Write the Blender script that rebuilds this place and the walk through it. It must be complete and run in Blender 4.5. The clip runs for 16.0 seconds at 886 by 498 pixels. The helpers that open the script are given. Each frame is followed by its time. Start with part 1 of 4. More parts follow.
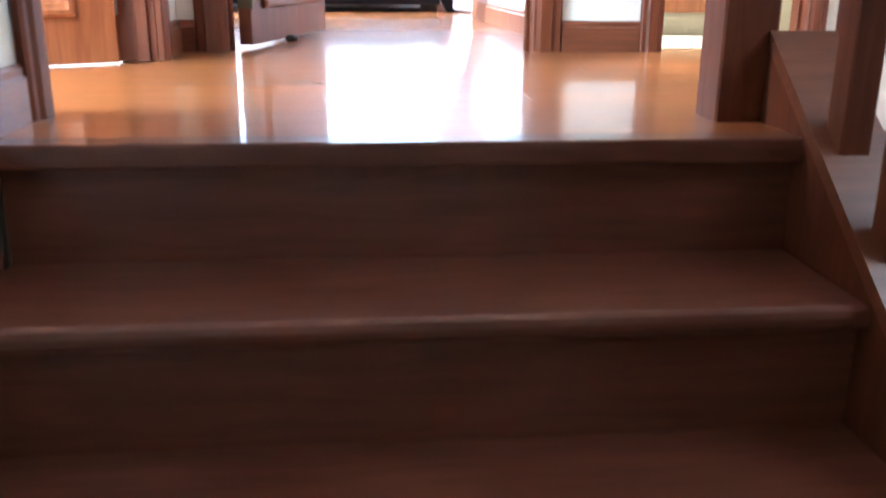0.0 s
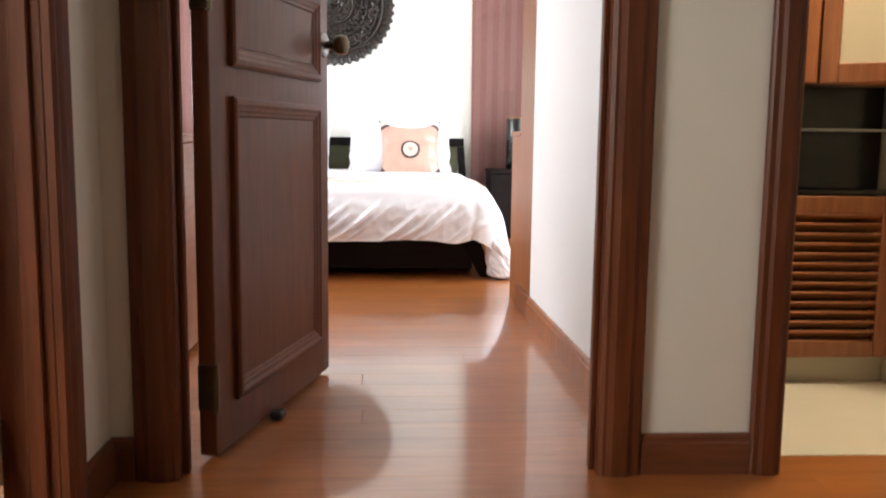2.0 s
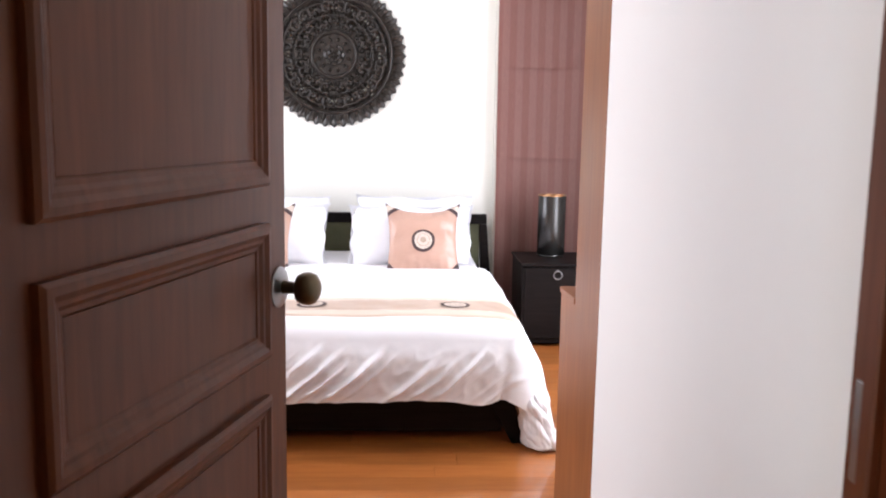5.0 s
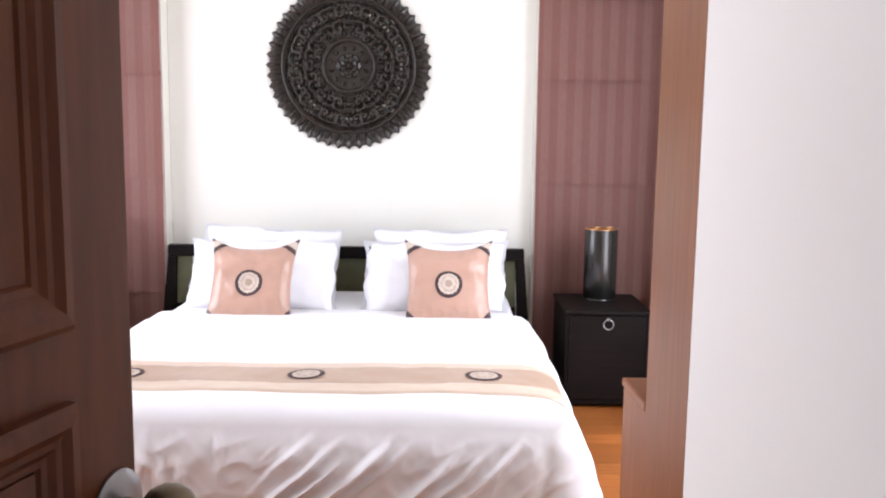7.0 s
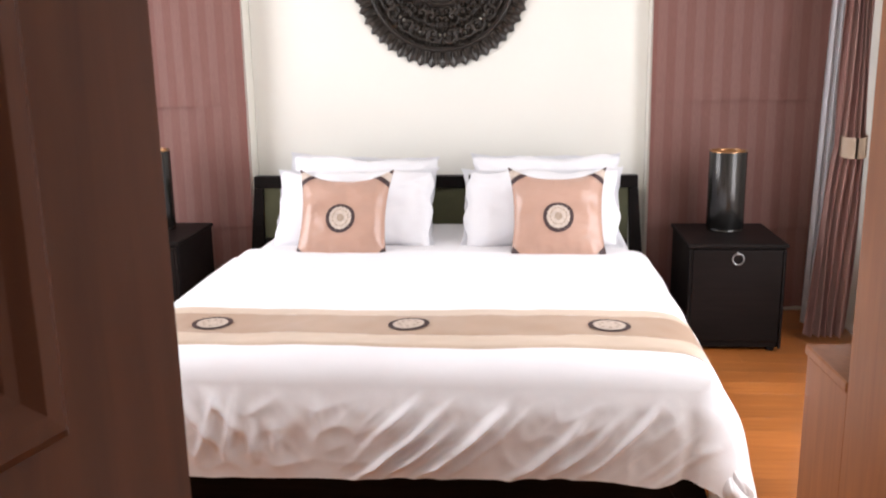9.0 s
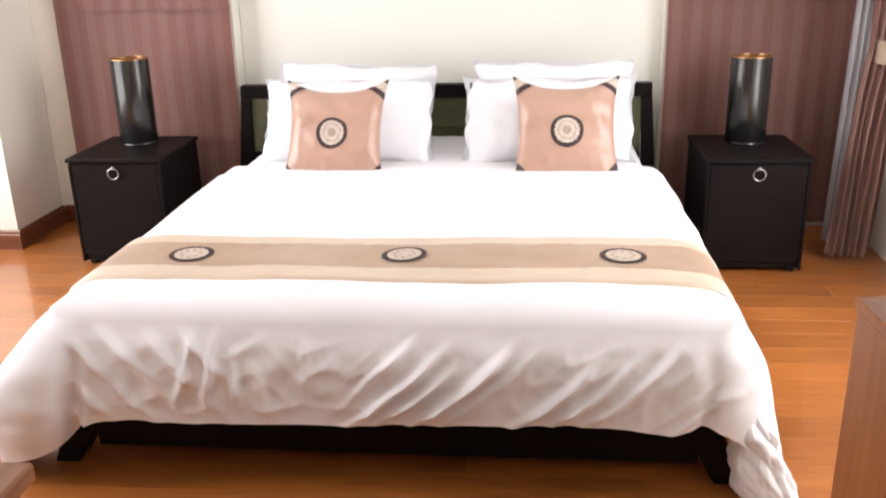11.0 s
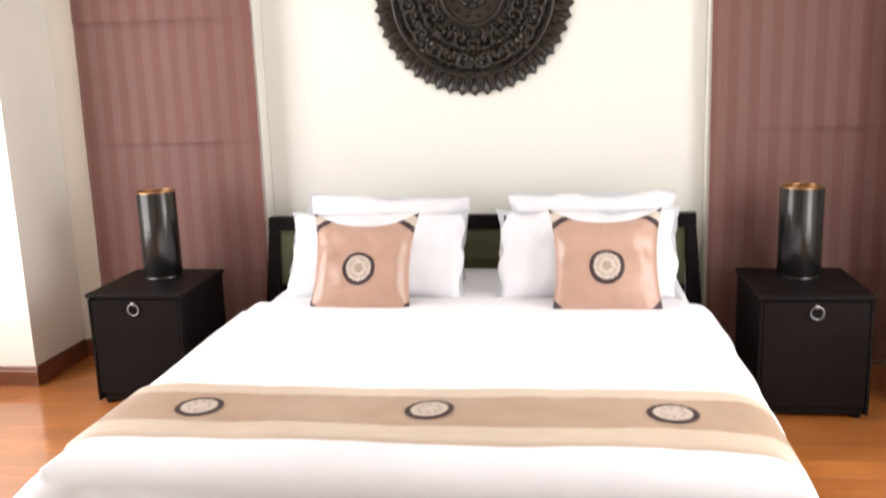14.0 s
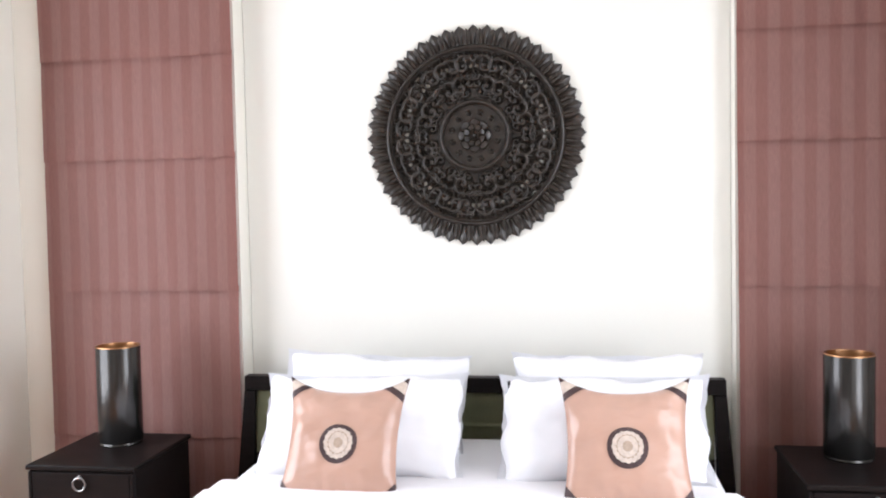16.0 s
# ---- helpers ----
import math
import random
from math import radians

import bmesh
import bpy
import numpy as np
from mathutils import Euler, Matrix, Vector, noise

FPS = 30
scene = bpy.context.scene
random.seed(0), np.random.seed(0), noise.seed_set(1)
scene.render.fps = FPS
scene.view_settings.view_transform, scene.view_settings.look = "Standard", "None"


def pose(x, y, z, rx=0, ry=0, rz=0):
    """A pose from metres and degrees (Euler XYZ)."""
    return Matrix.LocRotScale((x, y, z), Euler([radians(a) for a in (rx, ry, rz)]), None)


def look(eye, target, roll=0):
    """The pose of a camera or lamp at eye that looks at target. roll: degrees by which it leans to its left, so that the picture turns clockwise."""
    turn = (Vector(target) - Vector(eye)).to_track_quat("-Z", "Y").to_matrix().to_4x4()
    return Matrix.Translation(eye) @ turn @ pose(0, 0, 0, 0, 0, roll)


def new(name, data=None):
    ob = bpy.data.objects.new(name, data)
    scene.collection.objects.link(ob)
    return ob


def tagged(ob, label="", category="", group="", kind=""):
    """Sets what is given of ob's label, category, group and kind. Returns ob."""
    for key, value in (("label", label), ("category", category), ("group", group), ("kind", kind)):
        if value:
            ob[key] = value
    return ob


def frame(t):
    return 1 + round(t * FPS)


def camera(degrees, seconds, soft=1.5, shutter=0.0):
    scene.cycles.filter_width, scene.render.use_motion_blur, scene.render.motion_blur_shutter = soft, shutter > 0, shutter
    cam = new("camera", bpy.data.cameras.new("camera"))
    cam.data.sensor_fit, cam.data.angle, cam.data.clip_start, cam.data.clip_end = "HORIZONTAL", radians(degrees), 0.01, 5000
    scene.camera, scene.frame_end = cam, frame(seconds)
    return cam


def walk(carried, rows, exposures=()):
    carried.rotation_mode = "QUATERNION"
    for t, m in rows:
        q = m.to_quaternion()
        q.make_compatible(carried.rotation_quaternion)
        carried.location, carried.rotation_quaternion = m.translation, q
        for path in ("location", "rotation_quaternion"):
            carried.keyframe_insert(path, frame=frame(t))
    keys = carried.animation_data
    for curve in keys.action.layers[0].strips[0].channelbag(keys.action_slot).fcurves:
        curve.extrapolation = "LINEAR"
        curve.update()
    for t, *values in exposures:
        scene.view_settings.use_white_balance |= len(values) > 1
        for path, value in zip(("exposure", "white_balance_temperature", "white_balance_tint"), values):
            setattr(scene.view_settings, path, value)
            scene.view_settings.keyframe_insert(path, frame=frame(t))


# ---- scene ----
cam = camera(53.5, 16.0, 2.0, 0.4)
PATH = [
    (0, (0.029, 0.059, 0.234), (0.212, 1.957, -0.369), 0.5),
    (0.5, (0.091, 0.342, 0.305), (0.247, 2.271, -0.201), 0.9),
    (1, (0.114, 0.562, 0.463), (0.212, 2.519, 0.061), 1.1),
    (1.5, (0.081, 0.752, 0.628), (0.194, 2.727, 0.335), 0.4),
    (2, (0.098, 0.935, 0.743), (0.215, 2.914, 0.484), 0.7),
    (2.5, (0.114, 1.085, 0.856), (0.19, 3.069, 0.62), 0.8),
    (3, (0.086, 1.249, 1.011), (0.182, 3.234, 0.78), 0.6),
    (3.5, (0.104, 1.432, 1.094), (0.195, 3.415, 0.852), 1.1),
    (6, (0.128, 2.508, 1.357), (0.206, 4.484, 1.059), 0.7),
    (6.5, (0.152, 2.713, 1.352), (0.214, 4.695, 1.09), 0.4),
    (7, (0.196, 2.828, 1.351), (0.195, 4.81, 1.087), 0.8),
    (7.5, (0.202, 2.883, 1.338), (0.172, 4.859, 1.035), 1.2),
    (8, (0.162, 2.936, 1.345), (0.109, 4.909, 1.028), 0.7),
    (8.5, (0.094, 3.094, 1.359), (0.019, 5.064, 1.023), -0.5),
    (9, (0.086, 3.208, 1.343), (-0.102, 5.149, 0.9), -1.0),
    (11.5, (0.068, 3.49, 1.355), (-0.127, 5.311, 0.551), -1.6),
    (12, (0.055, 3.503, 1.346), (-0.143, 5.254, 0.399), -1.8),
    (12.5, (0.056, 3.513, 1.351), (-0.15, 5.311, 0.5), -2.1),
    (13, (0.047, 3.526, 1.354), (-0.163, 5.39, 0.662), -2.2),
    (13.5, (0.066, 3.578, 1.368), (-0.178, 5.479, 0.799), -2.4),
    (14, (0.086, 3.689, 1.379), (-0.199, 5.627, 0.976), -2.0),
    (14.5, (0.131, 3.751, 1.407), (-0.174, 5.712, 1.158), -0.7),
    (15, (0.147, 3.845, 1.402), (-0.171, 5.814, 1.255), -0.5),
    (15.5, (0.096, 3.98, 1.419), (-0.193, 5.956, 1.314), -1.1),
    (16, (0.071, 4.117, 1.411), (-0.229, 6.092, 1.315), -1.2),
]
EXPOSURES = [(0.0, 2.75, 4300, 0), (0.5, 2.15, 4450, -1), (1.0, 1.2, 5150, 1), (1.5, 0.6, 5450, 2), (2.0, 0.5, 6000, 9), (3.5, 0.4, 6100, 14), (6.0, 0.1, 5800, 14), (7.0, 0.0, 5900, 14), (8.0, -0.43, 6200, 14), (9.0, -0.17, 6300, 13), (12.5, -0.05, 6500, 10), (14.5, -0.15, 6500, 10), (16.0, 0.0, 5900, 10)]
walk(cam, [(t, look(eye, target, roll)) for t, eye, target, roll in PATH], EXPOSURES)

# ---- world and light ----
world = bpy.data.worlds.new("world")
scene.world = world
world.use_nodes = True
wn = world.node_tree.nodes
sky = wn.new("ShaderNodeTexSky")
sky.sky_type = "NISHITA"
sky.sun_disc = False
sky.sun_elevation, sky.sun_rotation = radians(50), radians(200)
world.node_tree.links.new(sky.outputs[0], wn["Background"].inputs[0])
wn["Background"].inputs[1].default_value = 0.1

sun = new("sun", bpy.data.lights.new("sun", "SUN"))
sun.data.energy, sun.data.angle, sun.data.color = 1.2, radians(10), (1, 0.95, 0.88)
sun.matrix_world = look((0, 0, 12), (2.5, 7, 0))


def area(name, at, target, w, h, power, colour=(1, 1, 1)):
    lamp = new(name, bpy.data.lights.new(name, "AREA"))
    lamp.data.shape, lamp.data.size, lamp.data.size_y = "RECTANGLE", w, h
    lamp.data.energy, lamp.data.color = power, colour
    lamp.matrix_world = look(at, target)
    return lamp


area("window_light_west", (-2.9, 6.0, 1.35), (0, 6.0, 1.35), 1.9, 1.9, 95, (1.0, 0.985, 0.99))
area("window_light_east", (1.58, 6.0, 1.35), (0, 6.0, 1.35), 1.2, 1.9, 55, (1.0, 0.985, 0.99))
area("window_light_study", (-2.35, 1.6, 1.35), (0, 1.9, 0.9), 1.3, 1.3, 68, (1.0, 0.94, 0.83))
# Added fill for the dim stairs and landing walls; no source is known there.
area("added_stairs_light", (1.87, 0.9, 1.15), (0, 1.5, 0.7), 1.1, 1.1, 3, (1.0, 0.82, 0.6))
area("closet_light", (1.35, 3.1, 2.66), (1.35, 3.1, 0), 0.35, 0.35, 30, (1.0, 0.84, 0.6))


# ---- materials ----
def material(name):
    m = bpy.data.materials.new(name)
    m.use_nodes = True
    t = m.node_tree
    return m, t, t.nodes["Principled BSDF"]


def noise_node(t, coord, scale, stretch=(1, 1, 1), detail=5.0, distort=0.0):
    mp = t.nodes.new("ShaderNodeMapping")
    mp.inputs["Scale"].default_value = stretch
    t.links.new(coord, mp.inputs[0])
    n = t.nodes.new("ShaderNodeTexNoise")
    n.inputs["Scale"].default_value, n.inputs["Detail"].default_value = scale, detail
    n.inputs["Distortion"].default_value = distort
    t.links.new(mp.outputs[0], n.inputs["Vector"])
    return n.outputs[0]


def ramp(t, fac, a, b, lo=0.3, hi=0.7):
    r = t.nodes.new("ShaderNodeValToRGB")
    r.color_ramp.elements[0].position, r.color_ramp.elements[1].position = lo, hi
    r.color_ramp.elements[0].color, r.color_ramp.elements[1].color = (*a, 1), (*b, 1)
    t.links.new(fac, r.inputs[0])
    return r.outputs[0]


def mix(t, fac, a, b, mode="MIX"):
    m = t.nodes.new("ShaderNodeMix")
    m.data_type, m.blend_type = "RGBA", mode
    if isinstance(fac, float):
        m.inputs[0].default_value = fac
    else:
        t.links.new(fac, m.inputs[0])
    t.links.new(a, m.inputs[6])
    t.links.new(b, m.inputs[7])
    return m.outputs[2]


def bump(t, bsdf, height, strength, distance=0.002):
    b = t.nodes.new("ShaderNodeBump")
    b.inputs["Strength"].default_value, b.inputs["Distance"].default_value = strength, distance
    t.links.new(height, b.inputs["Height"])
    t.links.new(b.outputs[0], bsdf.inputs["Normal"])


def coords(t):
    return t.nodes.new("ShaderNodeTexCoord").outputs["Object"]


def wood(name, dark, light, rough=0.35, grain=(14, 14, 1.2), coat=0.0, vary=0.0, bump_size=0.12):
    m, t, b = material(name)
    c = coords(t)
    rnd = None
    if vary:
        info = t.nodes.new("ShaderNodeObjectInfo")
        rnd = info.outputs["Random"]
        add = t.nodes.new("ShaderNodeVectorMath")
        add.operation = "MULTIPLY_ADD"
        add.inputs[1].default_value = (1, 1, 1)
        t.links.new(c, add.inputs[0])
        sc = t.nodes.new("ShaderNodeCombineXYZ")
        mul = t.nodes.new("ShaderNodeMath")
        mul.operation = "MULTIPLY"
        mul.inputs[1].default_value = 40
        t.links.new(rnd, mul.inputs[0])
        for i in range(3):
            t.links.new(mul.outputs[0], sc.inputs[i])
        t.links.new(sc.outputs[0], add.inputs[2])
        c = add.outputs[0]
    fine = noise_node(t, c, 4.0, grain, 8.0, 0.6)
    broad = noise_node(t, c, 1.6, tuple(max(1.0, g * 0.16) for g in grain), 3.0, 0.3)
    col = ramp(t, fine, dark, light, 0.3, 0.72)
    shade = ramp(t, broad, (0.78, 0.76, 0.74), (1.08, 1.06, 1.04), 0.3, 0.7)
    col = mix(t, 1.0, col, shade, "MULTIPLY")
    if vary:
        tone = ramp(t, rnd, (1 - vary, 1 - vary * 1.1, 1 - vary * 1.2), (1 + vary * 0.5, 1 + vary * 0.5, 1 + vary * 0.4), 0.0, 1.0)
        col = mix(t, 1.0, col, tone, "MULTIPLY")
    t.links.new(col, b.inputs["Base Color"])
    rr = t.nodes.new("ShaderNodeMapRange")
    rr.inputs[3].default_value, rr.inputs[4].default_value = rough * 0.8, rough * 1.25
    t.links.new(broad, rr.inputs[0])
    t.links.new(rr.outputs[0], b.inputs["Roughness"])
    b.inputs["Coat Weight"].default_value, b.inputs["Coat Roughness"].default_value = coat, 0.06
    if bump_size:
        bump(t, b, fine, bump_size, 0.001)
    return m


def plain(name, col, rough=0.6, vary=0.06, scale=3.0, grain=120.0, bump_size=0.1, metal=0.0, sheen=0.0, stretch=(1, 1, 1)):
    m, t, b = material(name)
    c = coords(t)
    broad = noise_node(t, c, scale, stretch, 4.0)
    fine = noise_node(t, c, grain, stretch, 3.0)
    out = ramp(t, broad, tuple(v * (1 - vary) for v in col), tuple(min(1, v * (1 + vary)) for v in col))
    t.links.new(out, b.inputs["Base Color"])
    b.inputs["Roughness"].default_value, b.inputs["Metallic"].default_value = rough, metal
    if sheen:
        b.inputs["Sheen Weight"].default_value, b.inputs["Sheen Roughness"].default_value = sheen, 0.4
    bump(t, b, fine, bump_size, 0.001)
    return m


def matte_wood(*args):
    m = wood(*args)
    m.node_tree.nodes["Principled BSDF"].inputs["Specular IOR Level"].default_value = 0.1
    return m


def dull(m, level):
    m.node_tree.nodes["Principled BSDF"].inputs["Specular IOR Level"].default_value = level
    return m


FLOOR = wood("varnished_floor", (0.37, 0.118, 0.025), (0.49, 0.178, 0.042), 0.3, (1.0, 14, 14), 0.85, 0.1, 0.0)
STAIR = wood("stair_wood", (0.128, 0.041, 0.021), (0.205, 0.071, 0.036), 0.32, (1.2, 12, 12), 0.35)
DOORWOOD = dull(wood("door_wood", (0.108, 0.031, 0.0095), (0.165, 0.051, 0.017), 0.42, (13, 13, 1.1), 0.0), 0.3)
TRIM = dull(wood("trim_wood", (0.1, 0.028, 0.009), (0.165, 0.048, 0.0165), 0.42, (13, 13, 1.1), 0.0), 0.3)
SKIRT = wood("skirting_wood", (0.13, 0.042, 0.017), (0.21, 0.07, 0.03), 0.33, (1.2, 14, 14), 0.12)
ORANGE = wood("teak_door_wood", (0.26, 0.085, 0.027), (0.4, 0.145, 0.048), 0.35, (13, 13, 1.1), 0.12)
PANEL = dull(wood("teak_panel", (0.225, 0.08, 0.026), (0.305, 0.118, 0.04), 0.4, (13, 13, 0.9), 0.0), 0.35)
CHESTWOOD = dull(wood("chest_wood", (0.24, 0.102, 0.046), (0.34, 0.15, 0.07), 0.42, (14, 1.2, 14), 0.0), 0.3)
BLACKWOOD = matte_wood("ebonised_wood", (0.006, 0.0045, 0.0042), (0.012, 0.0085, 0.008), 0.45, (1.2, 14, 14), 0.0)
CARVED = dull(plain("carved_black_wood", (0.021, 0.0155, 0.0115), 0.36, 0.5, 30, 160, 0.3), 0.5)
WALL = plain("cream_wall_paint", (0.8, 0.775, 0.7), 0.75, 0.02, 1.5, 220, 0.06)
WHITE = plain("white_wall_paint", (0.82, 0.82, 0.8), 0.7, 0.02, 1.5, 220, 0.06)
IVORY = plain("ivory_wall_paint", (0.79, 0.78, 0.72), 0.7, 0.02, 1.5, 220, 0.06)
CEIL = plain("ceiling_paint", (0.82, 0.81, 0.78), 0.8, 0.02, 1.5, 200, 0.05)
LINEN = plain("white_cotton", (0.83, 0.825, 0.855), 0.85, 0.02, 4, 400, 0.12, 0, 0.15)
def rumpled(m, scale, strength, distance):
    """Adds soft creases to a cloth."""
    t = m.node_tree
    b = t.nodes["Principled BSDF"]
    first = next(n for n in t.nodes if n.type == "BUMP")
    c = next(n for n in t.nodes if n.type == "TEX_COORD").outputs["Object"]
    crease = noise_node(t, c, scale, (1, 1.4, 1), 2.0, 0.3)
    second = t.nodes.new("ShaderNodeBump")
    second.inputs["Strength"].default_value, second.inputs["Distance"].default_value = strength, distance
    t.links.new(crease, second.inputs["Height"])
    t.links.new(first.outputs[0], second.inputs["Normal"])
    t.links.new(second.outputs[0], b.inputs["Normal"])
    return m


rumpled(LINEN, 5.0, 0.3, 0.02)
PILLOWCASE = plain("pillow_cotton", (0.79, 0.795, 0.825), 0.8, 0.02, 6, 400, 0.1, 0, 0.15)
rumpled(PILLOWCASE, 5.0, 0.6, 0.025)
SATIN = plain("peach_satin", (0.47, 0.292, 0.222), 0.24, 0.05, 5, 300, 0.08, 0, 0.3, (1, 3, 1))
rumpled(SATIN, 7.0, 0.9, 0.02)
BROWNRIB = plain("dark_brown_ribbon", (0.045, 0.022, 0.022), 0.6, 0.2, 60, 500, 0.3)
CREAMRIB = plain("cream_embroidery", (0.56, 0.47, 0.4), 0.65, 0.12, 80, 500, 0.35)
TANRIB = plain("tan_embroidery", (0.38, 0.29, 0.22), 0.65, 0.15, 80, 500, 0.35)
RUNNER = plain("tan_silk", (0.4, 0.262, 0.168), 0.42, 0.06, 6, 260, 0.12, 0, 0.3)
RUNEDGE = plain("beige_silk", (0.6, 0.475, 0.362), 0.45, 0.05, 6, 260, 0.12, 0, 0.3)
OLIVE = plain("olive_fabric", (0.17, 0.17, 0.095), 0.8, 0.1, 10, 500, 0.4, 0, 0.2)
BRONZE = plain("dark_bronze", (0.055, 0.053, 0.051), 0.24, 0.3, 8, 80, 0.06, 0.85, 0, (1, 1, 0.2))
COPPER = plain("copper_lining", (0.42, 0.22, 0.1), 0.36, 0.1, 8, 80, 0.1, 1.0)
BRASS = plain("aged_brass", (0.13, 0.105, 0.065), 0.36, 0.25, 20, 150, 0.1, 0.9)
STEEL = plain("brushed_steel", (0.3, 0.3, 0.3), 0.35, 0.08, 20, 200, 0.1, 1.0)
RUBBER = plain("black_rubber", (0.02, 0.02, 0.022), 0.6, 0.1, 20, 200, 0.1)
TILE = plain("beige_tile", (0.66, 0.58, 0.44), 0.35, 0.06, 3, 60, 0.05)
BEIGE = plain("beige_plaster", (0.5, 0.44, 0.33), 0.7, 0.04, 2, 200, 0.06)
BLACKGLASS = plain("black_lacquer", (0.01, 0.01, 0.011), 0.2, 0.1, 5, 100, 0.01)
FROST = plain("frosted_cream_panel", (0.72, 0.62, 0.44), 0.55, 0.03, 3, 150, 0.05)
GLASS, gt, gb = material("window_glass")
gb.inputs["Transmission Weight"].default_value, gb.inputs["Roughness"].default_value = 1.0, 0.02


def striped(name, a, b2, width, rough=0.55):
    m, t, b = material(name)
    c = coords(t)
    sep = t.nodes.new("ShaderNodeSeparateXYZ")
    t.links.new(c, sep.inputs[0])
    mul = t.nodes.new("ShaderNodeMath")
    mul.operation = "MULTIPLY"
    mul.inputs[1].default_value = 2 * math.pi / width
    t.links.new(sep.outputs[0], mul.inputs[0])
    sn = t.nodes.new("ShaderNodeMath")
    sn.operation = "SINE"
    t.links.new(mul.outputs[0], sn.inputs[0])
    mr = t.nodes.new("ShaderNodeMapRange")
    mr.inputs[1].default_value, mr.inputs[2].default_value = -0.5, 0.5
    t.links.new(sn.outputs[0], mr.inputs[0])
    col = ramp(t, mr.outputs[0], a, b2, 0.2, 0.8)
    weave = noise_node(t, c, 90.0, (6, 6, 0.3), 3.0)
    tone = ramp(t, weave, (0.86, 0.86, 0.86), (1.08, 1.08, 1.08))
    col = mix(t, 1.0, col, tone, "MULTIPLY")
    t.links.new(col, b.inputs["Base Color"])
    b.inputs["Roughness"].default_value = rough
    b.inputs["Sheen Weight"].default_value = 0.25
    bump(t, b, weave, 0.15, 0.001)
    return m


BLIND = striped("striped_mauve_silk", (0.345, 0.155, 0.128), (0.385, 0.2, 0.168), 0.09)
DRAPE = striped("striped_rose_curtain", (0.36, 0.18, 0.155), (0.48, 0.29, 0.25), 0.05)


# ---- mesh helpers ----
def box(bm, x0, x1, y0, y1, z0, z1, bevel=0.0, segments=1):
    b2 = bmesh.new()
    bmesh.ops.create_cube(b2, size=1)
    bmesh.ops.transform(b2, matrix=Matrix.LocRotScale(((x0 + x1) / 2, (y0 + y1) / 2, (z0 + z1) / 2), None, (x1 - x0, y1 - y0, z1 - z0)), verts=b2.verts)
    if bevel:
        bmesh.ops.bevel(b2, geom=b2.edges[:], offset=bevel, segments=segments, affect="EDGES", profile=0.5)
    merge(bm, b2)
    return bm


def merge(bm, other, m=None):
    if m is not None:
        bmesh.ops.transform(other, matrix=m, verts=other.verts)
    me = bpy.data.meshes.new("tmp")
    other.to_mesh(me)
    other.free()
    bm.from_mesh(me)
    bpy.data.meshes.remove(me)


def boxes(*args, bevel=0.0):
    bm = bmesh.new()
    for a in args:
        box(bm, *a, bevel=bevel)
    return bm


def grid(bm, f, nu, nv, close_u=False):
    """A sheet of quads from f(i / nu, j / nv)."""
    cols = nu if close_u else nu + 1
    vs = [[bm.verts.new(f(i / nu, j / nv)) for j in range(nv + 1)] for i in range(cols)]
    for i in range(nu):
        a, b2 = vs[i], vs[(i + 1) % cols]
        for j in range(nv):
            bm.faces.new((a[j], b2[j], b2[j + 1], a[j + 1]))
    return vs


def lathe(bm, profile, n=32, m=None):
    """Turns (radius, z) pairs round the z axis."""
    b2 = bmesh.new()
    k = len(profile) - 1
    grid(b2, lambda u, v: (profile[round(v * k)][0] * math.cos(2 * math.pi * u), profile[round(v * k)][0] * math.sin(2 * math.pi * u), profile[round(v * k)][1]), n, k, True)
    bmesh.ops.remove_doubles(b2, verts=b2.verts, dist=1e-5)
    merge(bm, b2, m)
    return bm


def mesh_of(name, bm, mat, smooth=False):
    bmesh.ops.recalc_face_normals(bm, faces=bm.faces)
    me = bpy.data.meshes.new(name)
    bm.to_mesh(me)
    bm.free()
    me.materials.append(mat)
    if smooth:
        me.polygons.foreach_set("use_smooth", [True] * len(me.polygons))
        me.set_sharp_from_angle(angle=radians(40))
    return me


def part(name, bm, mat, parent, label="", smooth=False):
    ob = new(name, mesh_of(name, bm, mat, smooth))
    ob.parent = parent
    if label:
        ob["label"] = label
    return ob


def thing(name, label, category, group="", kind="", at=None):
    ob = new(name)
    ob.empty_display_size = 0.1
    if at is not None:
        ob.matrix_world = at
    return tagged(ob, label, category, group, kind)


def single(name, bm, mat, label, category, kind="", smooth=False, group=""):
    return tagged(new(name, mesh_of(name, bm, mat, smooth)), label, category, group, kind)


def moulding(bm, x0, x1, z0, z1, profile, y=0.0, out=-1):
    """A mitred frame round a rectangle; profile: (inward, proud) pairs."""
    loops = []
    for d, p in profile:
        yy = y + out * p
        loops.append([bm.verts.new(v) for v in ((x0 + d, yy, z0 + d), (x1 - d, yy, z0 + d), (x1 - d, yy, z1 - d), (x0 + d, yy, z1 - d))])
    for a, b2 in zip(loops, loops[1:]):
        for i in range(4):
            j = (i + 1) % 4
            bm.faces.new((a[i], a[j], b2[j], b2[i]))
    return bm


def prism(plan, z0, z1):
    """An upright block over a plan given counter-clockwise."""
    bm = bmesh.new()
    lo = [bm.verts.new((x, y, z0)) for x, y in plan]
    hi = [bm.verts.new((x, y, z1)) for x, y in plan]
    for i in range(len(plan)):
        j = (i + 1) % len(plan)
        bm.faces.new((lo[i], lo[j], hi[j], hi[i]))
    bm.faces.new(lo[::-1])
    bm.faces.new(hi)
    return bm


